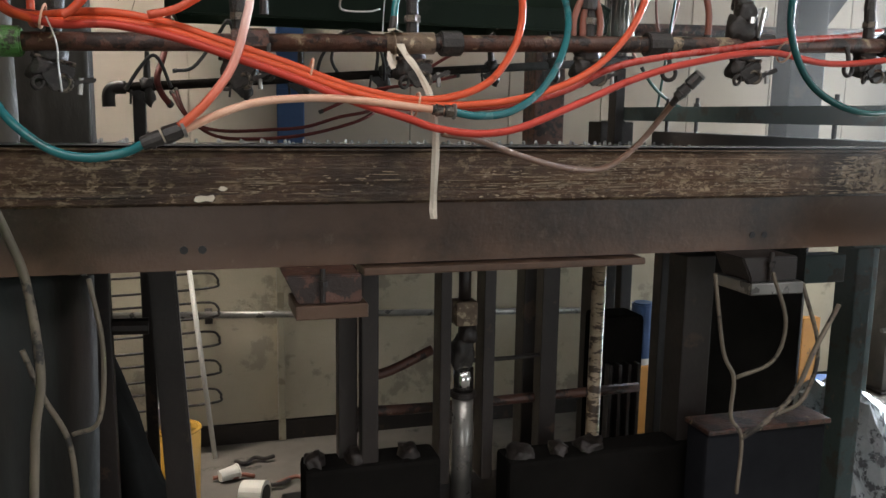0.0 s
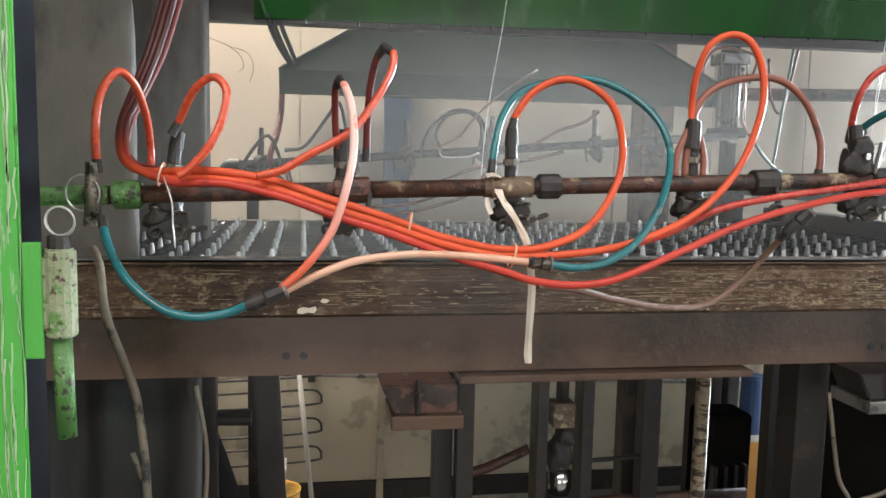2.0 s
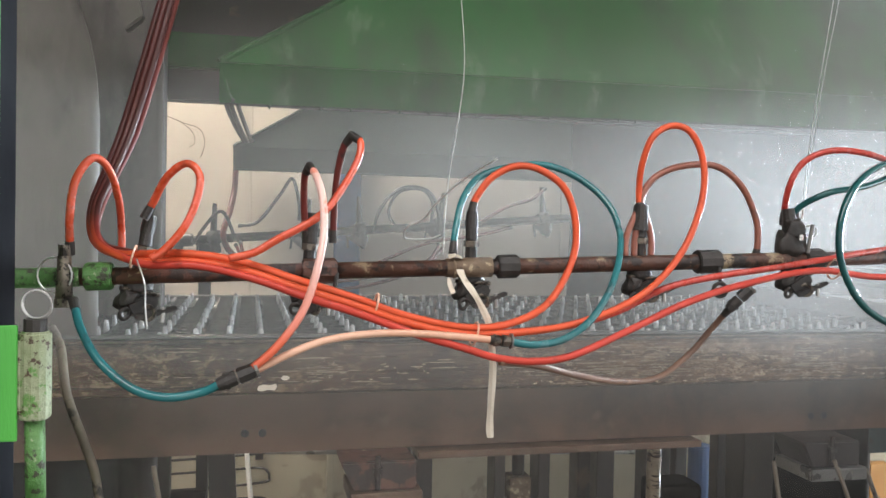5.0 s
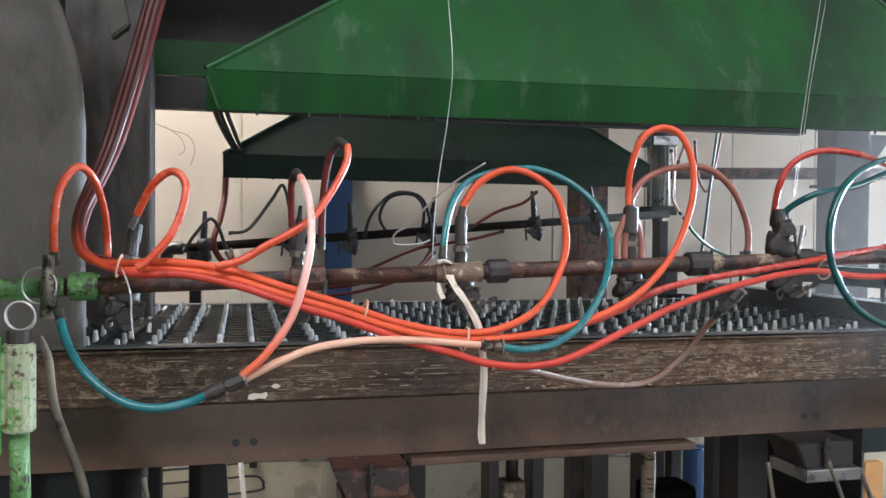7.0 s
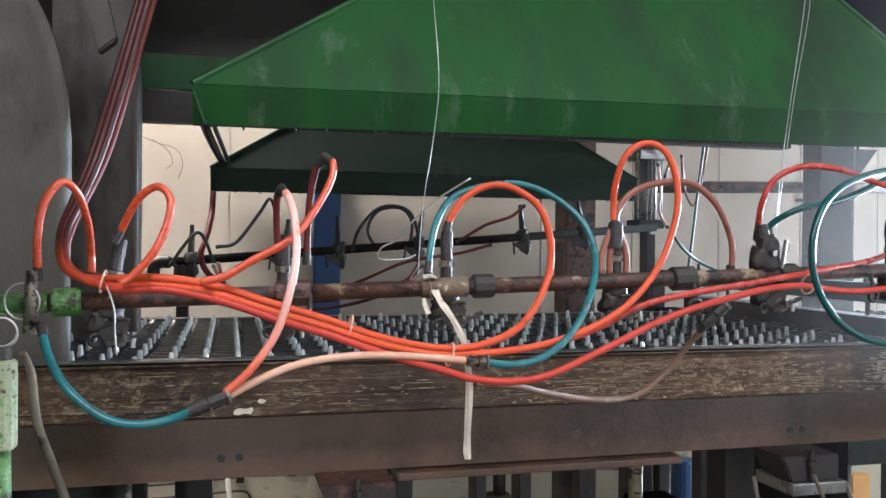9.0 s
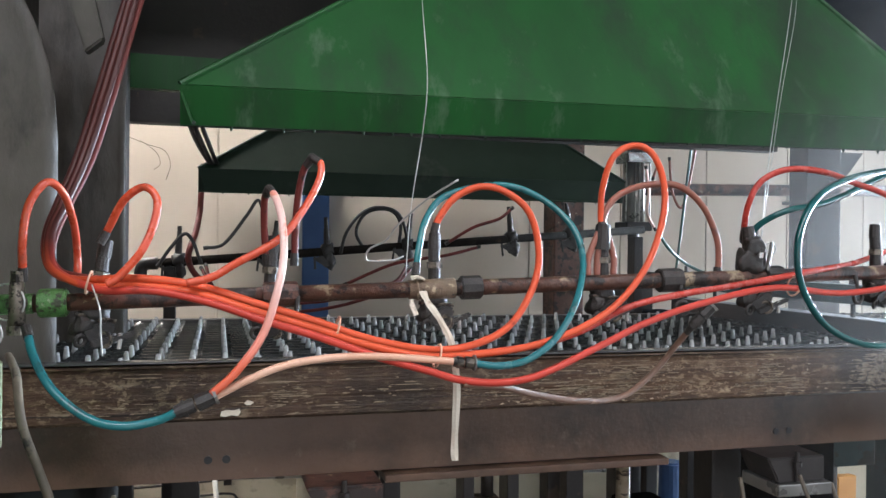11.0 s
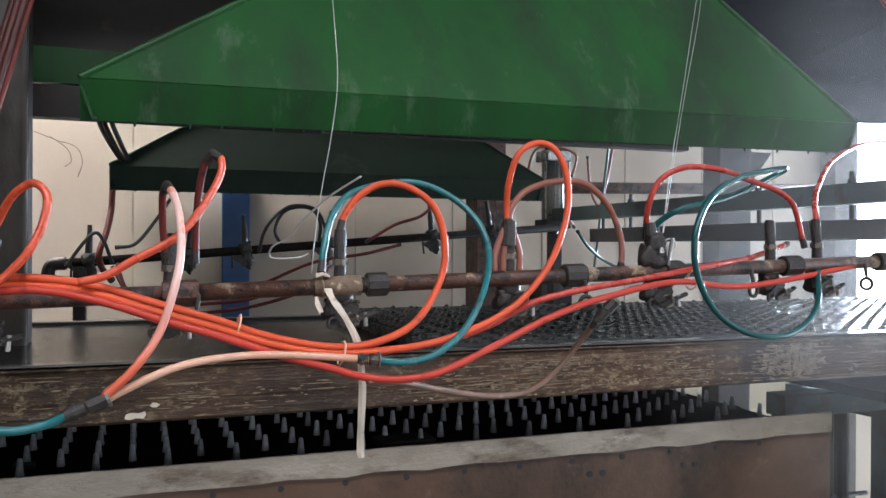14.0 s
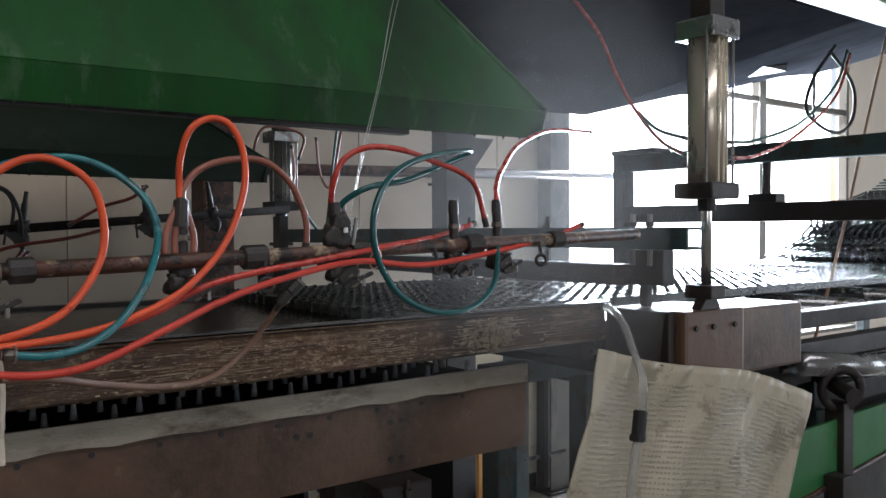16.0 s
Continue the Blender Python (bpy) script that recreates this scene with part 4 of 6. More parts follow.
hose("air_hose", 0.0045, M_ORANGE, "orange pneumatic air hose arching up from a brass tee", [(-0.367, 1.08, 1.908), (-0.366, 1.07, 1.949), (-0.36, 1.07, 1.99), (-0.344, 1.08, 2.016), (-0.33, 1.1, 2.005), (-0.323, 1.13, 1.97), (-0.322, 1.15, 1.93), (-0.318, 1.13, 1.903), (-0.298, 1.09, 1.902)])
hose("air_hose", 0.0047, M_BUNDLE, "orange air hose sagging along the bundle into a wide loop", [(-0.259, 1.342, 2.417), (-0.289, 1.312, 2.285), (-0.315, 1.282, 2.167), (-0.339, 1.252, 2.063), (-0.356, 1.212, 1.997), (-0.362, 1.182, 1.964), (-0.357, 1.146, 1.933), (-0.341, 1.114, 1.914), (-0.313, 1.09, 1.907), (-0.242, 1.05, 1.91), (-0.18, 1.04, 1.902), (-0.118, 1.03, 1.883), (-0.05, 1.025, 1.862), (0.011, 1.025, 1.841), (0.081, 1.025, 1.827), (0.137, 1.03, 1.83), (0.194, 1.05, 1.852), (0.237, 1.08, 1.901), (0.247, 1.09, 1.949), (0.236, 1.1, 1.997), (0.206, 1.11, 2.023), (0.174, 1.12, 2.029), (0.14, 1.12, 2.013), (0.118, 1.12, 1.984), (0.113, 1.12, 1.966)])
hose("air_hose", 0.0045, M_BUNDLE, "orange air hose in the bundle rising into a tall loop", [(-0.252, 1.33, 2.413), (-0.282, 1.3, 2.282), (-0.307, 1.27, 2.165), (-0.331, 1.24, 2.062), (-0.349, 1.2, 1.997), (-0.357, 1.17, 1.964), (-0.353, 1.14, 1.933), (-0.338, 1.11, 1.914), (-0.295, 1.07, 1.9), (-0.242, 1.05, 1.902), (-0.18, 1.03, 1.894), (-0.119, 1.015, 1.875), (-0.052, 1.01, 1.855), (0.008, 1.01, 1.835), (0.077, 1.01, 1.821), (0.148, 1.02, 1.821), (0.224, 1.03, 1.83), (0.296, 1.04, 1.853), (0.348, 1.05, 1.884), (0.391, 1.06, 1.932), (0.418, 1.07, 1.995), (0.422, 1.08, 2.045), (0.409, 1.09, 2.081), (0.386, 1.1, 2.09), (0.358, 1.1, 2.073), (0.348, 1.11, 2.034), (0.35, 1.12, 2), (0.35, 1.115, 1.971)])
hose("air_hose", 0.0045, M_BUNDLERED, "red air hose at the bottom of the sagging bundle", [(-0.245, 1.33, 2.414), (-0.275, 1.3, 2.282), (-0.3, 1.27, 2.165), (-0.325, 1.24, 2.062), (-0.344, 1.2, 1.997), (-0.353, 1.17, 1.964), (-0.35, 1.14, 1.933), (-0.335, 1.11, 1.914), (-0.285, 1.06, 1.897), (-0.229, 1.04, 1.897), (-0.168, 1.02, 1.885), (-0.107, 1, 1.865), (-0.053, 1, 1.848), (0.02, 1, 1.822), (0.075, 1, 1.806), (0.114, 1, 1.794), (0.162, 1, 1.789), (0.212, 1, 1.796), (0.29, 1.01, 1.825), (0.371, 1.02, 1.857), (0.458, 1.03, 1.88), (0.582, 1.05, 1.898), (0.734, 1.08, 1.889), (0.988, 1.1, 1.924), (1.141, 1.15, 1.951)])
hose("air_hose", 0.0045, M_RED, "red air hose running along the pipe", [(-0.05, 1.03, 1.856), (0.013, 1.035, 1.831), (0.085, 1.04, 1.818), (0.158, 1.05, 1.818), (0.234, 1.055, 1.826), (0.298, 1.06, 1.843), (0.361, 1.06, 1.872), (0.435, 1.06, 1.888), (0.519, 1.06, 1.9), (0.589, 1.06, 1.911), (0.669, 1.08, 1.921), (0.769, 1.12, 1.931), (0.914, 1.2, 1.953)])
hose("air_hose", 0.0045, M_ORANGE, "short orange air hose loop above a black fitting", [(-0.29, 1.1, 1.95), (-0.282, 1.1, 1.965), (-0.263, 1.08, 1.998), (-0.241, 1.07, 2.013), (-0.226, 1.06, 1.999), (-0.229, 1.05, 1.969), (-0.242, 1.04, 1.938), (-0.264, 1.04, 1.912), (-0.276, 1.04, 1.904)])
hose("air_hose", 0.0045, M_ORANGE, "orange air hose bent over in a narrow loop", [(-0.192, 1.02, 1.906), (-0.165, 1.02, 1.913), (-0.138, 1.02, 1.929), (-0.093, 1.03, 1.955), (-0.066, 1.05, 1.986), (-0.044, 1.07, 2.024), (-0.04, 1.08, 2.047), (-0.049, 1.09, 2.056)])
# Back leg of the orange loop; its dark red puts in the shade.
hose("air_hose", 0.0045, M_DARKRED, "dark red hose leg with shade in its colour, behind the narrow loop", [(-0.049, 1.09, 2.056), (-0.058, 1.1, 2.042), (-0.064, 1.11, 2.009), (-0.066, 1.12, 1.971), (-0.067, 1.12, 1.925)])
hose("air_hose", 0.0045, M_PALE, "pink and white air hose, redder towards its foot, standing in a tall arc", [(-0.164, 0.96, 1.794), (-0.139, 0.96, 1.817), (-0.112, 0.97, 1.854), (-0.096, 0.98, 1.903), (-0.089, 1, 1.94), (-0.09, 1.02, 1.978), (-0.096, 1.04, 2.003), (-0.102, 1.06, 2.014)])
hose("air_hose", 0.0045, M_DARKRED, "dark hose leg behind the pale arc", [(-0.102, 1.06, 2.014), (-0.106, 1.08, 2.003), (-0.105, 1.1, 1.966), (-0.101, 1.11, 1.925)])
hose("air_hose", 0.0043, M_PALE2, "pale salmon air hose leaving a black joint", [(-0.164, 0.965, 1.789), (-0.121, 0.97, 1.809), (-0.084, 0.98, 1.82), (-0.033, 0.99, 1.825), (0.019, 0.995, 1.824), (0.073, 1, 1.819), (0.12, 1, 1.814)])
hose("air_hose", 0.0047, M_TEAL, "teal air hose hanging in a deep curve below the tee", [(-0.359, 1.06, 1.855), (-0.346, 1.03, 1.828), (-0.322, 1, 1.797), (-0.286, 0.98, 1.771), (-0.252, 0.97, 1.763), (-0.218, 0.965, 1.768), (-0.198, 0.96, 1.777)])
hose("air_hose", 0.0047, M_TEAL, "teal air hose curling in a large open loop", [(0.126, 1, 1.814), (0.162, 1, 1.809), (0.205, 1.01, 1.815), (0.25, 1.03, 1.84), (0.289, 1.06, 1.884), (0.315, 1.1, 1.934), (0.312, 1.13, 1.979), (0.282, 1.16, 2.016), (0.239, 1.18, 2.036), (0.189, 1.18, 2.033), (0.138, 1.17, 2.017), (0.109, 1.15, 1.985), (0.095, 1.13, 1.947), (0.089, 1.12, 1.914)])
hose("air_hose", 0.0047, M_DTEAL, "dark teal air hose coiled in a hanging ring", [(0.576, 1.12, 1.96), (0.591, 1.1, 1.987), (0.621, 1.08, 2.006), (0.702, 1.1, 2.02), (0.827, 1.15, 2.058), (0.864, 1.15, 2.077), (0.703, 1.06, 2.051), (0.617, 1.02, 2.018), (0.576, 1, 1.967), (0.579, 1, 1.909), (0.615, 1, 1.854), (0.679, 1, 1.824), (0.763, 1.02, 1.824), (0.834, 1.05, 1.858), (0.884, 1.1, 1.92)])
hose("air_hose", 0.0045, M_RED, "red air hose arching over between two fittings", [(0.576, 1.12, 1.966), (0.569, 1.1, 2.011), (0.584, 1.09, 2.047), (0.62, 1.08, 2.064), (0.675, 1.08, 2.063), (0.74, 1.1, 2.053), (0.845, 1.12, 2.024), (0.876, 1.12, 1.949)])
hose("air_hose", 0.0047, M_BROWN, "brownish red air hose bowed between valve and pipe", [(0.352, 1.115, 1.97), (0.355, 1.12, 1.995), (0.375, 1.12, 2.022), (0.416, 1.12, 2.038), (0.469, 1.12, 2.039), (0.509, 1.12, 2.011), (0.532, 1.12, 1.967), (0.536, 1.12, 1.935), (0.533, 1.12, 1.91)])
hose("air_hose", 0.0045, M_RED, "red air hose bent from a fitting towards the window", [(0.8925, 1.112, 1.975), (0.8935, 1.114, 1.999), (0.916, 1.14, 2.018), (0.982, 1.2, 2.054), (1.118, 1.3, 2.117), (1.363, 1.45, 2.177), (1.651, 1.6, 2.205)])
hose("air_hose", 0.0043, M_CLEAR, "murky translucent tube sagging across the beam", [(0.119, 1, 1.789), (0.17, 1.02, 1.781), (0.237, 1.06, 1.761), (0.318, 1.1, 1.743), (0.397, 1.14, 1.74), (0.456, 1.16, 1.769), (0.486, 1.15, 1.808), (0.494, 1.12, 1.839)])
hose("feed_hose", 0.0047, M_DARKRED, "dark red air hose rising steeply beside the column", [(-0.238, 1.344, 2.42), (-0.269, 1.314, 2.287), (-0.295, 1.284, 2.168), (-0.32, 1.254, 2.064), (-0.342, 1.214, 1.998), (-0.351, 1.184, 1.964), (-0.354, 1.164, 1.933), (-0.337, 1.125, 1.915), (-0.314, 1.1, 1.91), (-0.288, 1.085, 1.906)])
hose("steel_wire", 0.0008, M_WIRE, "thin bright steel wire hanging from the hood", [(0.221, 1.655, 2.50), (0.19, 1.52, 2.39), (0.186, 1.46, 2.24), (0.165, 1.4, 2.143), (0.125, 1.3, 2.024), (0.096, 1.2, 1.955), (0.078, 1.13, 1.91)])
hose("steel_wire", 0.0012, M_WIRE, "thin steel wire with a curled loose end", [(0.11, 1, 2.027), (0.079, 1.03, 2.004), (0.051, 1.06, 1.974), (0.041, 1.08, 1.956), (0.022, 1.09, 1.945), (0.022, 1.1, 1.931), (0.055, 1.11, 1.931), (0.072, 1.12, 1.936)])
hose("steel_wire", 0.0008, M_WIRE, "thin steel wire hanging from the hood", [(1.078, 1.66, 2.555), (0.92, 1.47, 2.401), (0.843, 1.4, 2.233), (0.712, 1.25, 2.081), (0.621, 1.14, 1.969)])
hose("steel_wire", 0.0006, M_WIRE, "second strand of thin steel wire under the hood", [(1.088, 1.66, 2.555), (0.928, 1.465, 2.40), (0.84, 1.385, 2.24), (0.718, 1.25, 2.085), (0.622, 1.14, 1.969)])
hose("steel_wire", 0.0009, M_WIRE, "bent wire hooked on the pipe end", [(-0.292, 1.05, 1.903), (-0.281, 1.03, 1.877), (-0.28, 1.03, 1.852), (-0.278, 1.03, 1.827)])
hose("cable", 0.006, M_CABLE, "dirty beige cable hanging beside the table", [(-0.473, 1.497, 1.772), (-0.459, 1.46, 1.763), (-0.434, 1.37, 1.755), (-0.412, 1.3, 1.703), (-0.387, 1.28, 1.644), (-0.369, 1.28, 1.582), (-0.353, 1.25, 1.465), (-0.364, 1.25, 1.385), (-0.372, 1.25, 1.277), (-0.38, 1.25, 1.201)])
hose("cable", 0.0045, M_CABLE, "drooping grey cable under the table", [(-0.421, 1.5, 1.431), (-0.395, 1.5, 1.352), (-0.36, 1.5, 1.269), (-0.353, 1.5, 1.146), (-0.354, 1.5, 1.061)])
hose("cable", 0.004, M_CABLE, "drooping grey cable under the table", [(-0.318, 1.5, 1.542), (-0.302, 1.5, 1.425), (-0.313, 1.5, 1.306), (-0.355, 1.5, 1.284)])
slung = []
slung.append(hose("cable", 0.004, M_CABLE, "grey cable knotted below the table", [(0.807, 1.45, 1.515), (0.838, 1.45, 1.359), (0.867, 1.45, 1.301), (0.867, 1.45, 1.22), (0.896, 1.45, 1.171), (0.894, 1.45, 1.052)]))
slung.append(hose("cable", 0.005, M_CABLE, "grey cable slung below the table", [(1.107, 1.45, 1.437), (1.031, 1.42, 1.358), (0.99, 1.42, 1.269), (0.929, 1.43, 1.206), (0.896, 1.45, 1.171)]))
slung.append(hose("cable", 0.004, M_CABLE, "grey cable slung below the table", [(0.94, 1.45, 1.511), (0.98, 1.45, 1.409), (0.957, 1.45, 1.33), (0.873, 1.45, 1.301)]))
slung.append(hose("cable", 0.0045, M_CABLE, "grey cable slung below the table", [(1.056, 1.5, 1.474), (1.11, 1.5, 1.33), (1.065, 1.48, 1.231), (0.968, 1.45, 1.213)]))
hose("clear_tube", 0.0095, M_CLEARTUBE, "thick clear plastic tube bent over the table end", [(1.590, 1.5, 1.743), (1.56, 1.45, 1.742), (1.528, 1.38, 1.716), (1.469, 1.30, 1.664), (1.425, 1.235, 1.61), (1.409, 1.225, 1.55), (1.398, 1.225, 1.49), (1.377, 1.225, 1.405), (1.36, 1.225, 1.25)])
hose("rope", 0.006, M_ROPE, "worn brown rope hanging taut by the rollers", [(4.015, 1.9, 2.909), (3.677, 1.85, 2.353), (3.412, 1.8, 1.953), (2.949, 1.7, 1.419)])
hose("air_hose", 0.006, M_RED, "red air hose hanging from the ceiling beam", [(1.79, 1.9, 2.79), (1.885, 1.9, 2.685), (2.015, 1.9, 2.579), (2.097, 1.9, 2.46), (2.137, 1.85, 2.336), (2.142, 1.75, 2.225), (2.071, 1.6, 2.165)])
hose("air_hose", 0.006, M_DGREEN, "dark green air hose sagging to the cylinder", [(2.152, 1.85, 2.328), (2.128, 1.75, 2.26), (2.071, 1.6, 2.216)])
hose("air_hose", 0.006, M_DGREEN, "dark green air hose sagging beyond the cylinder", [(2.288, 1.6, 2.217), (2.605, 1.7, 2.253), (3.076, 1.8, 2.364), (3.526, 1.9, 2.568), (3.818, 2, 2.769)])
hose("air_hose", 0.006, M_RED, "red air hose sagging beyond the cylinder", [(2.288, 1.6, 2.167), (2.605, 1.7, 2.199), (3.035, 1.8, 2.306), (3.527, 1.9, 2.519), (3.845, 2, 2.76)])
hose("cable", 0.008, M_BLACK, "black cable coiled in a loose ring", [(3.665, 2, 2.75), (3.873, 2, 2.618), (3.875, 2, 2.459), (3.72, 2, 2.382), (3.475, 2, 2.453), (3.521, 2, 2.607), (3.715, 2, 2.782)])
hose("rear_hose", 0.0105, M_DARKRED, "dull brown hose hanging behind the table", [(-0.212, 3.2, 2.235), (-0.216, 3.17, 2.17), (-0.22, 3.14, 2.12), (-0.223, 3.12, 2.062), (-0.235, 3.06, 1.991), (-0.256, 3, 1.913), (-0.245, 3.02, 1.865), (-0.219, 3.06, 1.828)])
hose("rear_hose", 0.006, M_BLACK, "black hose looping behind the table", [(-0.206, 3, 1.937), (-0.14, 3, 1.953), (-0.065, 3, 2.051), (-0.026, 3, 2.104), (-0, 3.05, 2.024), (0.005, 3.1, 1.965)])
hose("rear_hose", 0.006, M_BLACK, "black hose looping above the rear pipe", [(0.271, 3.08, 1.926), (0.279, 3, 1.997), (0.326, 2.98, 2.063), (0.387, 2.98, 2.088), (0.463, 3, 2.071), (0.506, 3.05, 2.001), (0.523, 3.1, 1.907)])
hose("rear_hose", 0.006, M_BLACK, "black hose looping above the rear pipe", [(0.369, 3.1, 1.927), (0.33, 3.1, 1.999), (0.368, 3.1, 2.073), (0.453, 3.1, 2.085), (0.496, 3.1, 2.033), (0.486, 3.1, 1.928)])
hose("rear_hose", 0.006, M_DARKRED, "dark red hose drooping behind the pipe", [(0.271, 3, 1.811), (0.455, 3, 1.888), (0.644, 3, 1.919), (0.789, 3.05, 1.952)])
hose("rear_hose", 0.006, M_DARKRED, "dark red hose behind the table", [(0.644, 3, 1.961), (0.751, 3, 2.024), (0.849, 3, 2.057), (0.904, 3, 2.1)])
hose("rear_hose", 0.006, M_DARKRED, "dark red hose sagging low behind the table", [(-0.2, 3.05, 1.88), (-0.177, 2.97, 1.811), (-0.134, 2.95, 1.763), (-0.045, 2.95, 1.745), (0.101, 2.95, 1.751), (0.215, 2.95, 1.761), (0.33, 2.96, 1.795), (0.449, 2.98, 1.822), (0.52, 3.08, 1.88)])
hose("rear_hose", 0.006, M_DARKRED, "dark red hose sagging low behind the table", [(-0.215, 3.05, 1.87), (-0.169, 2.96, 1.793), (-0.082, 2.94, 1.73), (0.045, 2.94, 1.72), (0.195, 2.94, 1.732), (0.33, 2.95, 1.762), (0.439, 2.97, 1.802), (0.535, 3.08, 1.87)])
hose("rear_hose", 0.006, M_BLACK, "black cable bent behind the table", [(-0.353, 3, 1.875), (-0.317, 3, 1.932), (-0.271, 3, 1.984), (-0.243, 3, 1.961), (-0.215, 3, 1.885)])
hose("rear_hose", 0.006, M_DGREEN, "dark green hose hanging behind the cylinder", [(1.901, 3.4, 2.416), (1.871, 3.4, 2.188), (1.847, 3.4, 1.986), (1.822, 3.4, 1.809)])
hose("rear_hose", 0.006, M_BROWN, "brown hose hanging behind the cylinder", [(1.955, 3.45, 2.423), (1.913, 3.45, 2.217), (1.88, 3.45, 2.14), (1.836, 3.45, 2.216), (1.819, 3.45, 2.368)])
hose("rear_hose", 0.007, M_DGREEN, "thin green hose drooping from a fitting", [(1.683, 3.3, 2.02), (1.738, 3.3, 1.948), (1.851, 3.35, 1.886), (1.964, 3.35, 1.837)])
hose("rear_hose", 0.006, M_BROWN, "thin brown hose arched over the rear cylinder", [(1.437, 3.3, 2.148), (1.446, 3.3, 2.291), (1.491, 3.3, 2.376), (1.597, 3.3, 2.38), (1.677, 3.3, 2.347), (1.652, 3.3, 2.25)])
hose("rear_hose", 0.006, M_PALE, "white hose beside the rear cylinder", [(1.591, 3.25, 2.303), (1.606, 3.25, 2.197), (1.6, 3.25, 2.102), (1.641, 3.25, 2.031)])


# ---------------------------------------------------------------- green gate post and lever
M_STREAK = surf("pale_streak", (0.42, 0.56, 0.36), (0.3, 0.5, 0.24), 40, 0.5, bump=0.2)
gp = thing("green_post", "bright green painted steel post with thin white streaks", "post", (-0.46, 0.96, 0))
part("shaft", prism([(-0.60, 0.92), (-0.399, 0.92), (-0.399, 0.926), (-0.415, 0.93), (-0.415, 1.0), (-0.60, 1.0)], "z", 0, 3.2, bevel=0.002), M_GREENPAINT, gp)
part("side_strip", box(-0.4145, -0.404, 0.932, 1.002, 0.3, 3.2, 0.002), M_CANOPY, gp, "black side strip of the post")
part("hinge_plate", box(-0.398, -0.381, 0.918, 0.9225, 1.735, 1.845, 0.0015), M_GREENPAINT, gp)
part("foot", box(-0.65, -0.36, 0.88, 1.04, 0, 0.012, 0.002), M_SOOT, gp)
rng = random.Random(17)
for k in range(120):
    x, z = rng.choice((-0.405, -0.412, -0.420, -0.435, -0.442, -0.452, -0.460, -0.468, -0.482, -0.495)) + rng.uniform(-0.006, 0.006), rng.uniform(1.62, 2.2)
    h, w = rng.uniform(0.02, 0.2), rng.choice((0.0002, 0.0003, 0.0004, 0.0008)) * rng.uniform(0.6, 1.3)
    lefts = [(x - w * rng.uniform(0.3, 1) + 0.0012 * math.sin(q * 1.1 + k), z - h * q / 8) for q in range(9)]
    rights = [(a + 2 * w * rng.uniform(0.5, 1), c) for a, c in lefts]
    part("paint_drip", prism(lefts + rights[::-1], "y", 0.9186, 0.9205), M_STREAK, gp, "thin upright white streak")
lv = thing("gate_lever", "pale green pitted lever sleeve with a wire ring", "lever", (-0.368, 0.93, 1.65))
part("sleeve", rod((-0.368, 0.93, 1.754), (-0.368, 0.93, 1.838), 0.0148, seg=14, bevel=0.002), M_PALEGREEN, lv)
part("handle", rod((-0.366, 0.93, 1.655), (-0.368, 0.93, 1.754), 0.0094, seg=12), M_CHIPGREEN, lv, smooth=True)
part("stud", rod((-0.368, 0.93, 1.838), (-0.368, 0.93, 1.85), 0.0105, seg=10), M_FITTING, lv)
part("wire_ring", ring((-0.367, 0.93, 1.864), (0.1, 1, 0), 0.0135, 0.0009), M_WIRE, lv)
part("wire_ring", ring((-0.3665, 0.931, 1.8632), (0.28, 1, 0.14), 0.0142, 0.0008), M_WIRE, lv)
part("lug", box(-0.384, -0.378, 0.92, 0.945, 1.76, 1.83, 0.001), M_PALEGREEN, lv)


# ---------------------------------------------------------------- fume hoods
def hood(name, label, x0, x1, y0, y1, z0, skirt, z1, tx0, tx1, ty0, ty1, material, lift_rear=0.0, cant=0.0):
    h = thing(name, label, "hood", ((x0 + x1) / 2, (y0 + y1) / 2, z0))
    low_ring = [(x0, y0, z0), (x1, y0, z0 + cant), (x1, y1, z0 + lift_rear + cant), (x0, y1, z0 + lift_rear)]
    top_ring = [(tx0, ty0, z1), (tx1, ty0, z1), (tx1, ty1, z1), (tx0, ty1, z1)]
    names = ("front_panel", "end_panel", "rear_panel", "end_panel")
    up = Vector((0, 0, skirt))
    for k in range(4):
        a, b, c, d = (Vector(q) for q in (low_ring[k], low_ring[(k + 1) % 4], top_ring[(k + 1) % 4], top_ring[k]))
        part(names[k], sheet([[a + up, b + up], [d, c]], 0.003), material, h)
        inward = Vector(((0, 0.022, 0), (-0.022, 0, 0), (0, -0.022, 0), (0.022, 0, 0))[k])
        part("skirt", sheet([[a + inward, b + inward], [a + up * 0.985, b + up * 0.985]], 0.004), material, h)
        part("seam", rod(a + up, d, 0.006, seg=8), material, h)
        part("rim", rod(a + inward, b + inward, 0.0035, seg=8), M_HOODDARK, h, "dark folded rim")
    for k in range(26):
        x = x0 + 0.03 + (x1 - x0 - 0.06) * ((k * 0.618) % 1)
        z = z0 + cant * (x - x0) / (x1 - x0)
        part("resin_drop", rod((x, y0 + 0.022, z - 0.002), (x, y0 + 0.022, z - 0.005 - 0.005 * ((k * 0.37) % 1)), 0.0035, 0.0012, 8), M_HOODDARK, h)
    part("duct", rod(((tx0 + tx1) / 2, (ty0 + ty1) / 2, z1 - 0.01), ((tx0 + tx1) / 2, (ty0 + ty1) / 2, 4.58), min(tx1 - tx0, ty1 - ty0) * 0.5, seg=24), material, h, smooth=True)
    return h


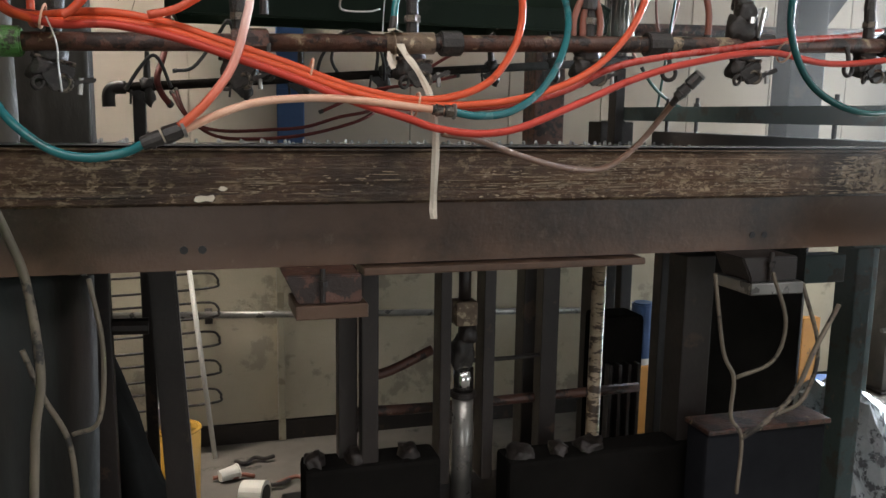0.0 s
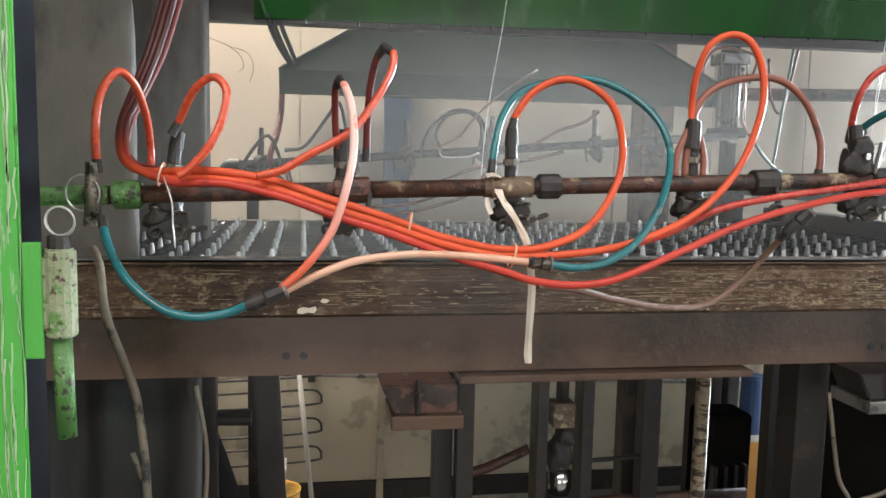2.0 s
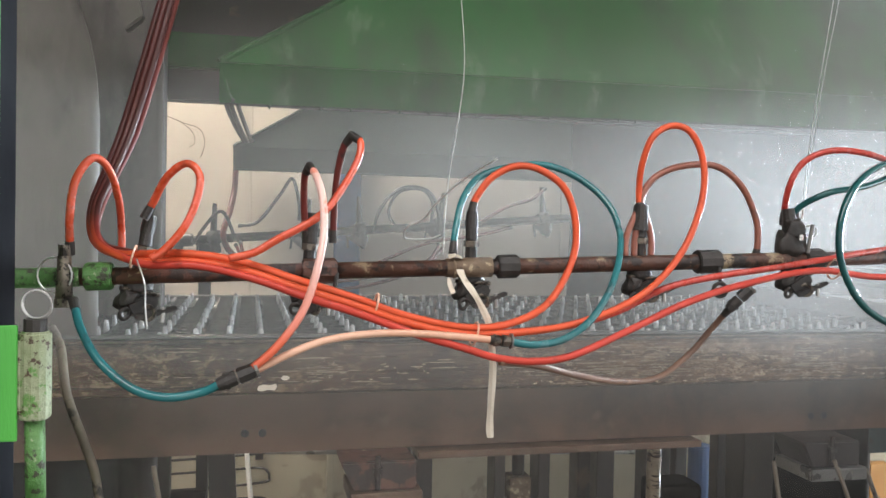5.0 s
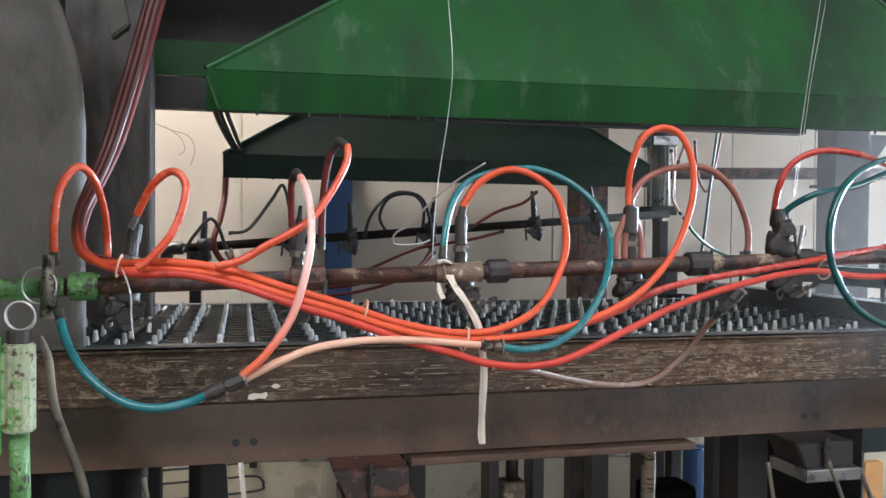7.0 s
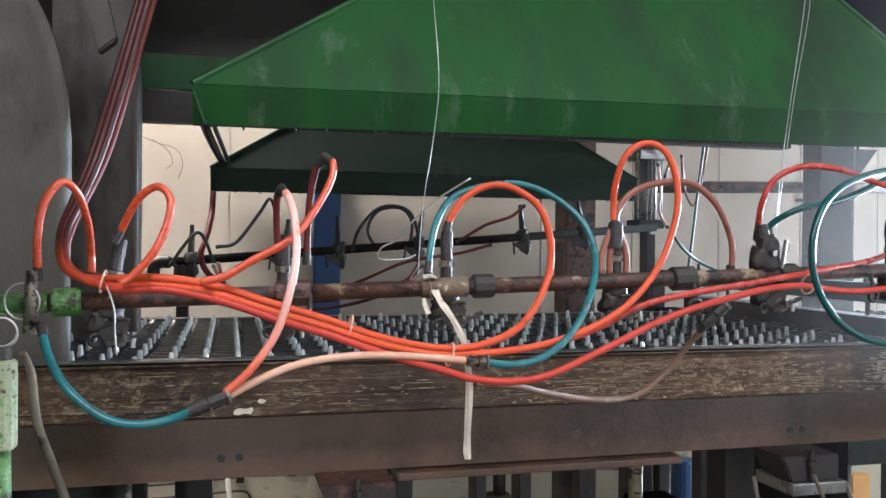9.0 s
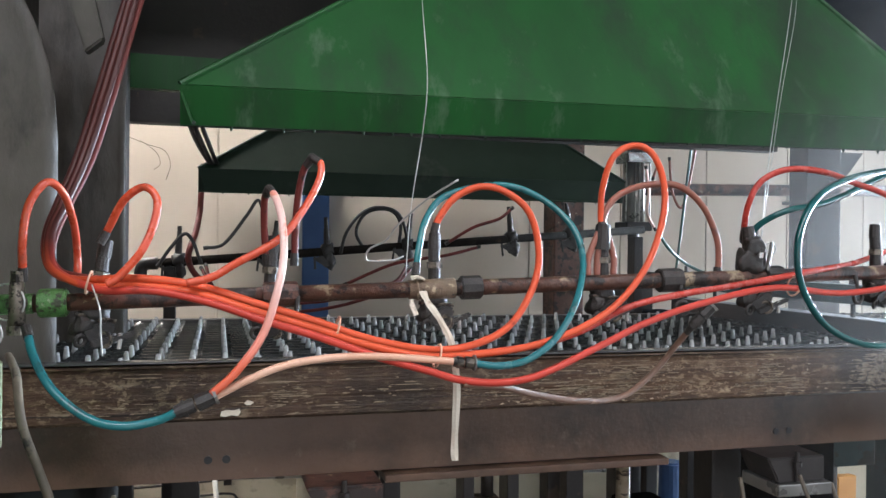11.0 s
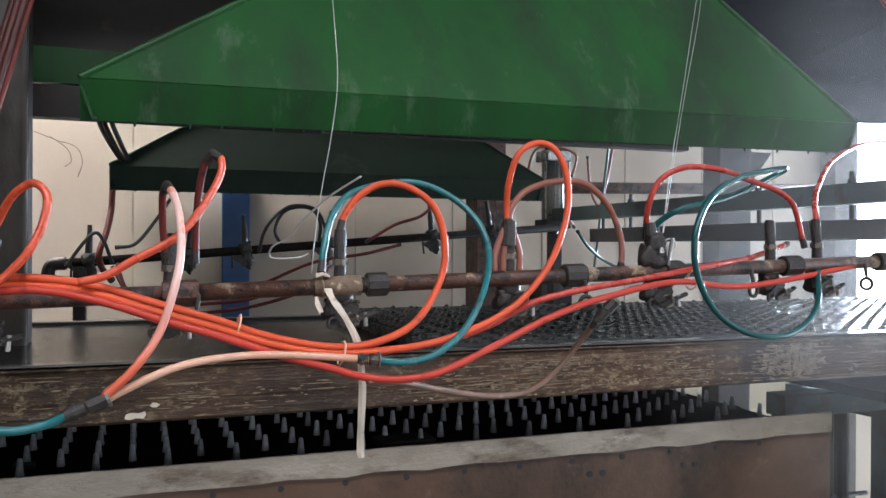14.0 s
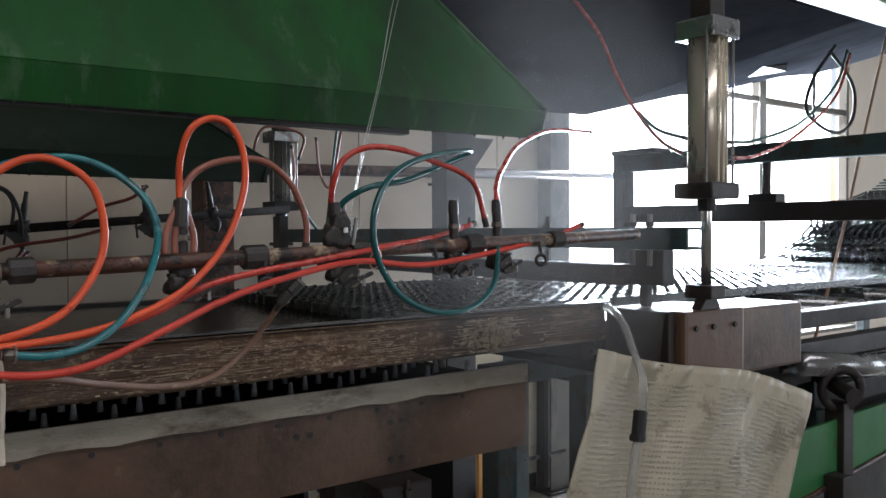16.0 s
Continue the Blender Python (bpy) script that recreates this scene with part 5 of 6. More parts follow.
front_hood = hood("fume_hood", "large green painted fume hood with stained panels over the table", -0.222, 1.385, 1.5, 2.36, 2.149, 0.063, 2.62, 0.39, 1.06, 1.72, 2.14, M_HOOD, 0.15, 0.018)
# Rear hood's depth out of view is stretched back to shade the wall.
hood("fume_hood", "smaller dull dark green fume hood behind the table", -0.229, 1.418, 3.1, 4.5, 2.137, 0.08, 2.62, 0.42, 0.80, 3.3, 3.9, M_HOODDARK, 0.1)

# overhead beams
for x0, x1, y0, y1, z0, z1, m, lab in ((-1.6, 1.75, 2.62, 2.72, 2.40, 2.50, M_HOOD, "dull green overhead beam"), (-1.6, 1.75, 2.60, 2.66, 2.30, 2.39, M_SOOT, "black overhead angle bar"),
                                       (-1.6, 1.2, 1.95, 2.25, 2.95, 3.02, M_RUSTPIPE, "dark brown overhead plank"), (-1.6, 1.2, 2.35, 2.65, 2.92, 2.99, M_RUSTPIPE, "dark brown overhead plank"),
                                       (-1.6, 2.2, 2.8, 3.08, 2.66, 2.74, M_SOOT, "sooty overhead beam")):
    b = tagged(part("overhead_beam", prism([(y0, z0), (y1, z0), (y1, z0 + 0.012), (y0 + 0.012, z0 + 0.012), (y0 + 0.012, z1 - 0.012), (y1, z1 - 0.012), (y1, z1), (y0, z1)], "x", x0, x1), m), lab, "beam", "overhead beams")

# column wrapped in grey sheet on the table's far end
def shoulder(x0, x1, z0, z1, cut, n=9):
    """An outline with one large rounded upper corner."""
    arc = [(x1 - cut + cut * math.cos(a), z1 - cut * 1.5 + cut * 1.5 * math.sin(a)) for a in (math.pi / 2 * k / n for k in range(n + 1))]
    return [(x0, z0), (x1, z0)] + arc + [(x0, z1)]


def bowed(outline, y, depth, amp, seed):
    """A board cut to an outline, finely gridded, dented and wrinkled."""
    xs, zs = [p[0] for p in outline], [p[1] for p in outline]
    x0, x1, z0, z1 = min(xs), max(xs), min(zs), max(zs)
    rows_of = []
    for k in range(61):
        z = z0 + (z1 - z0) * k / 60
        edge = x1
        for a, c in zip(outline[1:], outline[2:]):
            if a[1] <= z <= c[1] and c[1] > a[1]:
                edge = a[0] + (c[0] - a[0]) * (z - a[1]) / (c[1] - a[1])
        rows_of.append([(x0 + (edge - x0) * i / 24, y - 0.003 * math.sin(math.pi * i / 24) + 0.35 * amp * noise.noise(Vector((i * 0.25, k * 0.06, seed))) + 0.3 * amp * noise.noise(Vector((i * 0.9, k * 0.22, seed + 4))), z) for i in range(25)])
    return sheet(rows_of, depth)


col = thing("wrapped_column", "column wrapped in a dented grey board", "column", (-0.62, 1.75, 0))
part("core", box(-0.95, -0.52, 1.76, 1.95, 0, 2.6, 0.01), M_SOOT, col)
part("board", bowed(shoulder(-1.05, -0.43, 1.56, 2.52, 0.26), 1.64, 0.006, 0.022, 1.0), M_TARP, col, "dented grey board with a rounded shoulder", smooth=True)
col2 = thing("grey_column", "dark grey steel column with a curved guard", "column", (-0.5, 2.4, 0))
part("shaft", box(-0.62, -0.44, 2.40, 2.5, 0, 4.5, 0.01), M_SOOT, col2)
part("flange", box(-0.40, -0.389, 2.335, 2.42, 0.0, 4.5, 0.003), M_SOOT, col2)
part("board", bowed(shoulder(-0.70, -0.388, 1.6, 2.6, 0.03), 2.31, 0.006, 0.02, 7.0), M_TARP, col2, "curved grey guard", smooth=True)
slant = tagged(part("slanted_brace", prism([(-0.50, 2.58), (-0.44, 2.60), (-0.385, 2.36), (-0.42, 2.33)], "y", 1.86, 1.9, bevel=0.004), M_TARP), "pale grey brace plate leaning on the column", "brace")
# Made-up board that keeps the gap over the beam dark.
tagged(part("overhead_board", box(-1.6, 1.9, 2.76, 2.79, 2.50, 3.6, 0.004), M_SOOT), "dark board added to close the gap above the rear beam", "board")

for pts in ([(-0.62, 4.56, 2.50), (-0.52, 4.55, 2.46), (-0.43, 4.55, 2.43), (-0.40, 4.55, 2.36), (-0.42, 4.55, 2.28)], [(-0.55, 4.56, 2.48), (-0.47, 4.55, 2.42), (-0.45, 4.55, 2.36), (-0.48, 4.55, 2.33)]):
    hose("steel_wire", 0.0018, M_CABLE, "loose thin wire dangling on the wall", pts)
for dx in (0.0, 0.014, 0.034):
    hose("rear_hose", 0.007, M_BLACK, "black hose hanging from the fume hood", [(-0.25 + dx, 2.5, 2.38), (-0.243 + dx, 2.6, 2.303), (-0.224 + dx, 2.8, 2.266), (-0.197 + dx * 0.8, 3.06, 2.24), (-0.18 + dx * 0.8, 3.2, 2.235)])

# ---------------------------------------------------------------- rear manifold
rear = thing("rear_manifold", "black rear air pipe with hose valves", "pipe", (0.5, 3.1, 1.93))


def on_rear(x):
    return Vector((x, 3.1, 1.911 + 0.078 * x))


part("main_pipe", rod(on_rear(-0.36), on_rear(1.5), 0.0155, seg=14), M_MATTE, rear, smooth=True)
part("elbow", tube([on_rear(-0.36), on_rear(-0.40), on_rear(-0.415) + Vector((0, 0, -0.02)), on_rear(-0.415) + Vector((0, 0, -0.06))], 0.022, 10, 4), M_SOOT, rear, smooth=True)
part("support", box(1.45, 1.49, 3.08, 3.14, 0.0, 2.0, 0.004), M_SOOT, rear)
part("support", box(-0.34, -0.30, 3.08, 3.14, 0.0, 1.87, 0.004), M_SOOT, rear)


def rear_valve():
    v = thing("rear_valve", "black hose valve on the rear pipe", "valve", (0, 0, 0), "valves on the rear pipe")
    part("body", lump((0.004, 0, -0.03), (0.021, 0.018, 0.034), 2.2, 0.4), M_FITTING, v, smooth=True)
    part("clamp", lump((0, 0, 0.008), (0.026, 0.022, 0.022), 6.1, 0.35), M_FITTING, v, smooth=True)
    part("stem", rod((0, 0, 0.02), (0.003, 0, 0.085), 0.0125, 0.0105, 10, bevel=0.001), M_FITTING, v)
    part("cap", rod((0.003, 0, 0.085), (0.004, 0, 0.125), 0.0085, 0.0072, 10), M_FITTING, v)
    part("lever", prism([(-0.06, -0.02), (-0.02, -0.012), (0.0, -0.05), (-0.012, -0.056)], "y", -0.03, -0.022, bevel=0.002), M_FITTING, v)
    part("screw", rod((-0.05, -0.026, -0.012), (-0.052, -0.026, -0.06), 0.004, seg=8), M_FITTING, v)
    return v


rv = rear_valve()
rv.matrix_basis = Matrix.Translation(on_rear(-0.293))
for x, turn in ((0.03, 4), (0.225, -5), (0.52, 6), (0.935, -8), (1.18, -10)):
    copy_thing(rv, Matrix.Translation(on_rear(x)) @ pose(0, 0, 0, 0, turn, 0))


# ---------------------------------------------------------------- clamping gate, lifted by two air cylinders
def air_cylinder(label, x, y, z0, z1, r, material):
    c = thing("air_cylinder", label, "cylinder", (x, y, z0))
    part("barrel", rod((x, y, z0 + 0.03), (x, y, z1), r, seg=28), material, c, "tarnished metal barrel", smooth=True)
    for s in (-0.35, 0.0, 0.4):
        part("rib", rod((x + r * math.sin(s) * 1.0, y - r * math.cos(s), z0 + 0.03), (x + r * math.sin(s), y - r * math.cos(s), z1), r * 0.09, seg=6), material, c)
    part("end_cap", box(x - r * 1.25, x + r * 1.25, y - r * 1.2, y + r * 1.2, z0 - 0.005, z0 + 0.035, 0.006), M_FITTING, c)
    part("gland", rod((x, y, z0 - 0.035), (x, y, z0 - 0.004), r * 0.5, seg=14), M_FITTING, c)
    part("head", box(x - r * 1.2, x + r * 1.2, y - r * 1.2, y + r * 1.2, z1, z1 + 0.05, 0.006), M_STEELROLL, c, "dull cast cylinder head")
    for dx in (-1.1, 1.1):
        part("tie_rod", rod((x + dx * r * 1.05, y - r * 0.8, z0 + 0.0), (x + dx * r * 1.05, y - r * 0.8, z1 + 0.03), 0.004, seg=6), M_GLASSCYL, c)
    part("air_port", rod((x + r * 1.2, y, z0 + 0.015), (x + r * 1.7, y, z0 + 0.015), 0.008, seg=8), M_FITTING, c)
    part("hanger", box(x - 0.03, x + 0.03, y - 0.03, y + 0.03, z1 + 0.05, 2.95, 0.004), M_SOOT, c)
    return c


air_cylinder("tarnished front air cylinder over the table end", 1.748, 1.30, 2.022, 2.41, 0.047, M_BARREL)
air_cylinder("dull rear air cylinder behind the table end", 1.625, 3.42, 2.035, 2.33, 0.05, M_GLASSCYL)

gate = thing("clamping_gate", "black and teal clamping gate hung on two air cylinders", "gate", (1.63, 2.3, 2.0))
part("upper_bar", prism([(1.60, 2.062), (1.66, 2.062), (1.66, 2.070), (1.608, 2.070), (1.608, 2.109), (1.66, 2.109), (1.66, 2.117), (1.60, 2.117)], "y", 1.25, 3.40), M_TEALPAINT, gate, "teal steel channel")
part("clamp_bar", box(1.60, 1.68, 1.46, 3.05, 1.968, 2.022, 0.003), M_SOOT, gate, "black clamp bar")
part("end_block", box(1.655, 1.70, 1.36, 1.46, 1.968, 2.06, 0.005), M_SOOT, gate)
part("rod_lug", box(1.718, 1.78, 1.265, 1.345, 1.938, 1.972, 0.004), M_SOOT, gate)
for y in (1.385, 1.44, 1.75, 2.1, 2.8, 3.0):
    part("stud", rod((1.635, y, 2.02), (1.635, y, 2.15), 0.007, seg=8), M_GLASSCYL if y < 1.5 else M_SOOT, gate)
    part("nut", rod((1.635, y, 2.118), (1.635, y, 2.13), 0.012, seg=6), M_SOOT, gate)
part("piston_rod", rod((1.748, 1.30, 1.945), (1.748, 1.30, 2.36), 0.0135, seg=16), M_CHROME, gate, "bright chrome rod", smooth=True)
part("piston_rod", rod((1.625, 3.42, 2.06), (1.625, 3.42, 2.325), 0.0135, seg=16), M_CHROME, gate, "bright chrome rod", smooth=True)
part("rod_lug", box(1.585, 1.665, 3.38, 3.46, 2.045, 2.06, 0.004), M_SOOT, gate)

# ---------------------------------------------------------------- beyond the table end
rest = thing("gate_anvil", "rusty dark steel block at the table end under the gate", "block", (1.75, 1.7, 1.4))
part("front_block", box(1.63, 1.88, 1.275, 1.50, 1.545, 1.742, 0.012), M_FRAME, rest, "greasy rust-brown block")
part("face_plate", box(1.885, 2.20, 1.30, 1.50, 1.56, 1.735, 0.01), M_FRAME, rest)
part("side_plate", box(1.60, 1.628, 1.30, 1.50, 1.50, 1.742, 0.004), M_SOOT, rest)
part("rear_block", box(1.545, 1.705, 3.38, 3.5, 0.0, 1.79, 0.006), M_SOOT, rest)
part("cross_block", box(1.62, 1.76, 1.50, 3.4, 1.56, 1.684, 0.006), M_CANOPY, rest)
part("foot", box(1.72, 1.79, 1.38, 1.46, 0.0, 1.544, 0.006), M_MATTE, rest)
part("foot", box(1.625, 1.68, 3.28, 3.38, 0.0, 1.6, 0.006), M_SOOT, rest)
for x in (1.67, 1.74, 1.83):
    part("bolt", rod((x, 1.268, 1.70), (x, 1.276, 1.70), 0.007, seg=6), M_SOOT, rest)
part("lug", prism([(1.705, 1.742), (1.73, 1.775), (1.77, 1.775), (1.79, 1.742)], "y", 1.285, 1.315, bevel=0.002), M_SOOT, rest)
part("clamp_foot", box(1.668, 1.69, 1.42, 1.445, 1.742, 1.80, 0.004), M_SOOT, rest)

gate2 = thing("second_gate", "raised teal and black pulling gate before the window", "gate", (3.4, 2.2, 1.9))
part("upper_bar", box(3.36, 3.44, 1.2, 2.98, 2.24, 2.325, 0.006), M_TEALPAINT, gate2, "teal steel bar")
part("clamp_bar", box(3.36, 3.44, 1.2, 2.98, 1.975, 2.06, 0.006), M_SOOT, gate2)
part("end_post", box(3.36, 3.44, 2.94, 3.02, 1.72, 2.34, 0.006), M_SOOT, gate2)
part("foot", box(3.36, 3.44, 1.2, 1.30, 1.28, 2.24, 0.006), M_SOOT, gate2)
part("end_cap", box(3.3, 3.44, 2.7, 2.98, 2.326, 2.35, 0.004), M_SOOT, gate2)
for y in (2.15, 1.5):
    part("stud", rod((3.4, y, 2.06), (3.4, y, 2.24), 0.02, seg=10), M_SOOT, gate2)
    part("nut_block", box(3.36, 3.44, y - 0.07, y + 0.07, 2.06, 2.10, 0.004), M_SOOT, gate2)

rails = thing("roller_bed", "roller bed with shiny steel rollers beyond the table", "conveyor", (3.2, 1.9, 0))
part("side_rail", box(2.23, 6.2, 1.36, 1.42, 1.54, 1.60, 0.005), M_SOOT, rails)
part("side_rail", box(1.80, 6.2, 2.905, 2.96, 1.58, 1.68, 0.005), M_SOOT, rails)
part("side_rail", box(2.23, 6.2, 1.46, 1.52, 1.62, 1.675, 0.005), M_SOOT, rails)
for x, r in ((2.45, 0.032), (2.75, 0.032), (3.05, 0.032), (3.6, 0.032), (4.2, 0.032), (4.8, 0.032)):
    part("roller", rod((x, 1.53, 1.65), (x, 2.90, 1.65), r, seg=18), M_STEELROLL, rails, "shiny steel roller", smooth=True)
part("long_roller", rod((2.24, 1.33, 1.55), (3.1, 1.36, 1.45), 0.036, seg=20), M_STEELROLL, rails, "shiny long steel tube", smooth=True)
for x in (2.6, 5.9):
    for y in (1.49, 2.93):
        part("leg", box(x - 0.04, x + 0.04, y - 0.03, y + 0.03, 0, 1.54, 0.005), M_TEALPAINT, rails)
part("cross_member", box(2.5, 2.56, 1.42, 2.93, 1.3, 1.36, 0.004), M_TEALPAINT, rails)
for z0, z1, y in ((1.44, 1.50, 1.47), (1.33, 1.40, 1.50), (1.16, 1.28, 1.52)):
    part("long_rail", box(2.22, 6.2, y, y + 0.05, z0, z1, 0.005), M_SOOT, rails)
part("long_rail", rod((2.3, 1.42, 1.515), (6.2, 1.42, 1.52), 0.013, seg=12), M_STEELROLL, rails, smooth=True)
# Sheet added to hide the lit floor and keep this part dark.
part("back_sheet", box(2.22, 6.2, 1.62, 1.63, 0.5, 1.52, 0.002), M_SOOT, rails)
wheel = thing("hand_wheel", "small dark winding wheel beside the roller bed", "wheel", (2.42, 1.3, 1.4))
part("rim", ring((2.42, 1.3, 1.46), (0.7, 1, 0.1), 0.06, 0.014, 22), M_SOOT, wheel, smooth=True)
part("hub", rod((2.38, 1.24, 1.45), (2.52, 1.42, 1.47), 0.024, seg=14), M_FITTING, wheel)
part("stand", box(2.40, 2.46, 1.28, 1.34, 0, 1.42, 0.004), M_SOOT, wheel)

ramp = thing("green_chute", "green painted sheet metal chute beside the roller bed", "chute", (3.0, 1.4, 1.0))
part("side_panel", prism([(2.08, 1.15), (2.08, 1.360), (4.2, 1.425), (4.2, 1.38), (2.75, 1.225)], "y", 1.30, 1.312), M_CHUTE, ramp)
part("edge_strip", rod((2.09, 1.296, 1.155), (4.18, 1.296, 1.375), 0.008, seg=8), M_RUSTPIPE, ramp, "rusty lower edge")
part("floor_panel", box(2.3, 4.2, 0.95, 1.299, 1.02, 1.032, 0.002), M_BEAMLINE, ramp)
for x in (2.35, 4.1):
    part("leg", box(x - 0.03, x + 0.03, 1.24, 1.298, 0, 1.22, 0.003), M_SOOT, ramp)

# lattice of finished grating leaning at the far end of the bed
pile = thing("grating_pile", "heap of finished wet gratings on the roller bed", "grating", (5.2, 2.4, 1.70))
rng = random.Random(11)
for k in range(5):
    bm = bmesh.new()
    z0, lean = 1.735 + 0.045 * k, 0.10 + 0.05 * k
    for i in range(30):
        y = 1.55 + i * 0.042
        tube([(4.2 + 0.2 * k, y, z0), (4.9, y, z0 + 0.16 * lean + 0.05), (5.6, y, z0 + 0.9 * lean)], 0.009, 4, 2, bm=bm)
    for i in range(26):
        x = 4.25 + 0.2 * k + i * 0.05
        t = (x - 4.2) / 1.4
        tube([(x, 1.55, z0 + 0.004 + 0.9 * lean * t * t), (x, 2.75, z0 + 0.004 + 0.9 * lean * t * t)], 0.009, 4, 1, bm=bm)
    part("panel", bm, M_GRATE, pile, "wet grey open grating")

# woven sack hung by the table end
sack = thing("woven_sack", "creased pale woven plastic sack with faded print", "sack", (1.7, 1.25, 1.0))


def on_sack(u, v):
    """A point of the hanging cloth: u across, v down."""
    x = 1.337 - 0.33 * min(v, 0.4 + 0.3 * (v - 0.4)) + u * (0.815 - 0.12 * v)
    z = 1.680 - 0.185 * u ** 1.15 - v * 0.95 - 0.012 * math.sin(u * 7.0) * (1 - v)
    hem = max(0.0, 1 - v / 0.10)
    y = 1.285 - 0.05 * u + 0.026 * noise.noise(Vector((u * 5, v * 3, 2.0))) + 0.012 * noise.noise(Vector((u * 16 + v * 6, v * 5, 5.0))) + 0.012 * math.sin(u * 9) + 0.006 * hem * math.sin(u * 70 + 3 * math.sin(u * 9))
    return x, y, z


part("cloth", sheet([[on_sack(i / 80, k / 50) for i in range(81)] for k in range(51)], 0.003), M_BAG, sack, smooth=True)
verts, faces = [], []
rng = random.Random(3)
for k in range(74):
    for i in range(66):
        u, v = 0.035 + i * 0.0142, 0.05 + k * 0.0122
        patch = noise.noise(Vector((u * 7 + v * 5, v * 3.0 - u * 2, 1.0)))
        if rng.random() < 0.97 and patch > -0.42:
            x, y, z = on_sack(u, v)
            w, h, n0 = 0.0050 * rng.uniform(0.8, 1.15), 0.0021 * rng.uniform(0.7, 1.3), len(verts)
            t = 0.0016 if patch > 0.12 else 0.0006
            verts += [(x - w, y - 0.0052, z - h + t), (x + w, y - 0.0052, z - h - t), (x + w, y - 0.0036, z + h - t), (x - w, y - 0.0036, z + h + t)]
            faces.append((n0, n0 + 1, n0 + 2, n0 + 3))
mesh = bpy.data.meshes.new("print_bar")
mesh.from_pydata(verts, [], faces)
mesh.materials.append(M_BAGDARK)
pr = new("print_bar", mesh)
pr.location = -sack.location
pr.parent = sack
tagged(pr, "faded green print in rows", kind="stuff")
part("hanging_bar", rod((1.33, 1.30, 1.672), (2.16, 1.26, 1.483), 0.006, seg=8), M_SOOT, sack)

tj = thing("hose_joint", "black sleeve joint on the clear tube", "fitting", (1.398, 1.225, 1.49))
part("sleeve", rod((1.397, 1.225, 1.485), (1.406, 1.225, 1.545), 0.0155, seg=14, bevel=0.002), M_BLACK, tj)
part("nut", rod((1.3955, 1.225, 1.478), (1.3975, 1.225, 1.492), 0.018, seg=8, bevel=0.001), M_BLACK, tj)

# teal stand seen under the table end
stand = thing("teal_stand", "teal steel stand with a clamp screw", "stand", (2.0, 2.0, 0))
part("top_bar", box(1.62, 2.12, 1.97, 2.05, 1.455, 1.52, 0.005), M_TEALPAINT, stand)
part("leg", box(2.03, 2.11, 1.97, 2.05, 0, 1.454, 0.005), M_TEALPAINT, stand)
part("leg", box(1.64, 1.70, 1.97, 2.05, 0, 1.454, 0.005), M_TEALPAINT, stand)
part("screw", rod((1.86, 2.0, 1.10), (1.86, 2.0, 1.454), 0.022, seg=10), M_SOOT, stand)
part("screw_bar", rod((1.78, 2.0, 1.20), (1.96, 2.0, 1.20), 0.007, seg=8), M_GLASSCYL, stand)

# ceiling clutter over the table end
for x0, x1, y0, y1, z0, z1, m, lab in ((1.45, 6.5, 1.3, 1.5, 3.0, 3.12, M_TARP, "dusty grey roof girder"), (1.3, 4.5, 2.7, 3.1, 2.86, 2.96, M_SOOT, "sooty girder over the canopy"),
                                       (2.3, 6.0, 1.45, 1.62, 2.74, 2.80, M_PALEGREEN, "pale green roof rail"), (1.55, 2.2, 1.24, 1.36, 2.95, 3.05, M_SOOT, "dark hanger beam over the cylinder")):
    tagged(part("roof_girder", prism([(y0, z0), (y1, z0), (y1, z0 + 0.02), (y0 + 0.02, z0 + 0.02), (y0 + 0.02, z1 - 0.02), (y1, z1 - 0.02), (y1, z1), (y0, z1)], "x", x0, x1), m), lab, "girder", "roof girders")

canopy = thing("smoke_canopy", "sooty sheet metal canopy slung over the roller bed", "canopy", (3.5, 2.8, 2.55))
part("soffit", sheet([[(1.45 + 0.4 * i, 1.75 + 0.31 * j, 2.80 - 0.045 * j + 0.012 * math.sin(i * 2.1) + max(0, i - 4.6) * 0.082) for i in range(13)] for j in range(6)], 0.01), M_CANOPY, canopy)
part("fascia", sheet([[(1.45 + 0.4 * i, 3.30, z + 0.012 * math.sin(i * 2.1) + max(0, i - 4.6) * 0.082) for i in range(13)] for z in (2.575, 2.85)], 0.01), M_CANOPY, canopy)
part("fascia", sheet([[(1.45 + 0.4 * i, 1.75, z + max(0, i - 4.6) * 0.082) for i in range(13)] for z in (2.79, 3.05)], 0.01), M_CANOPY, canopy)
for x in (1.6, 5.8):
    for y in (1.8, 3.25):
        part("hanger", rod((x, y, 2.75), (x, y, 4.6), 0.012, seg=8), M_SOOT, canopy)

# ---------------------------------------------------------------- under and behind the table
rack = thing("rod_rack", "bent wire rack of serpentine rods against the wall", "rack", (-0.3, 4.47, 0))
part("upright", rod((-0.19, 4.44, 1.02), (-0.09, 4.40, 0.0), 0.013, seg=10), M_WHITE, rack, "pale upright tube", smooth=True)
part("upright", rod((-0.62, 4.44, 1.3), (-0.60, 4.42, 0.0), 0.016, seg=10), M_GLASSCYL, rack, smooth=True)
for k in range(5):
    z = 0.98 - 0.155 * k
    part("bent_rod", tube([(-0.95, 4.46, z - 0.02), (-0.3, 4.46, z), (-0.10, 4.46, z + 0.005), (-0.055, 4.46, z - 0.02), (-0.05, 4.46, z - 0.045), (-0.07, 4.46, z - 0.07), (-0.3, 4.46, z - 0.085), (-0.95, 4.46, z - 0.105)], 0.0065, 8, 5), M_SOOT, rack, smooth=True)
drum = thing("yellow_drum", "dirty yellow plastic drum by the wall", "drum", (-0.25, 3.6, 0))
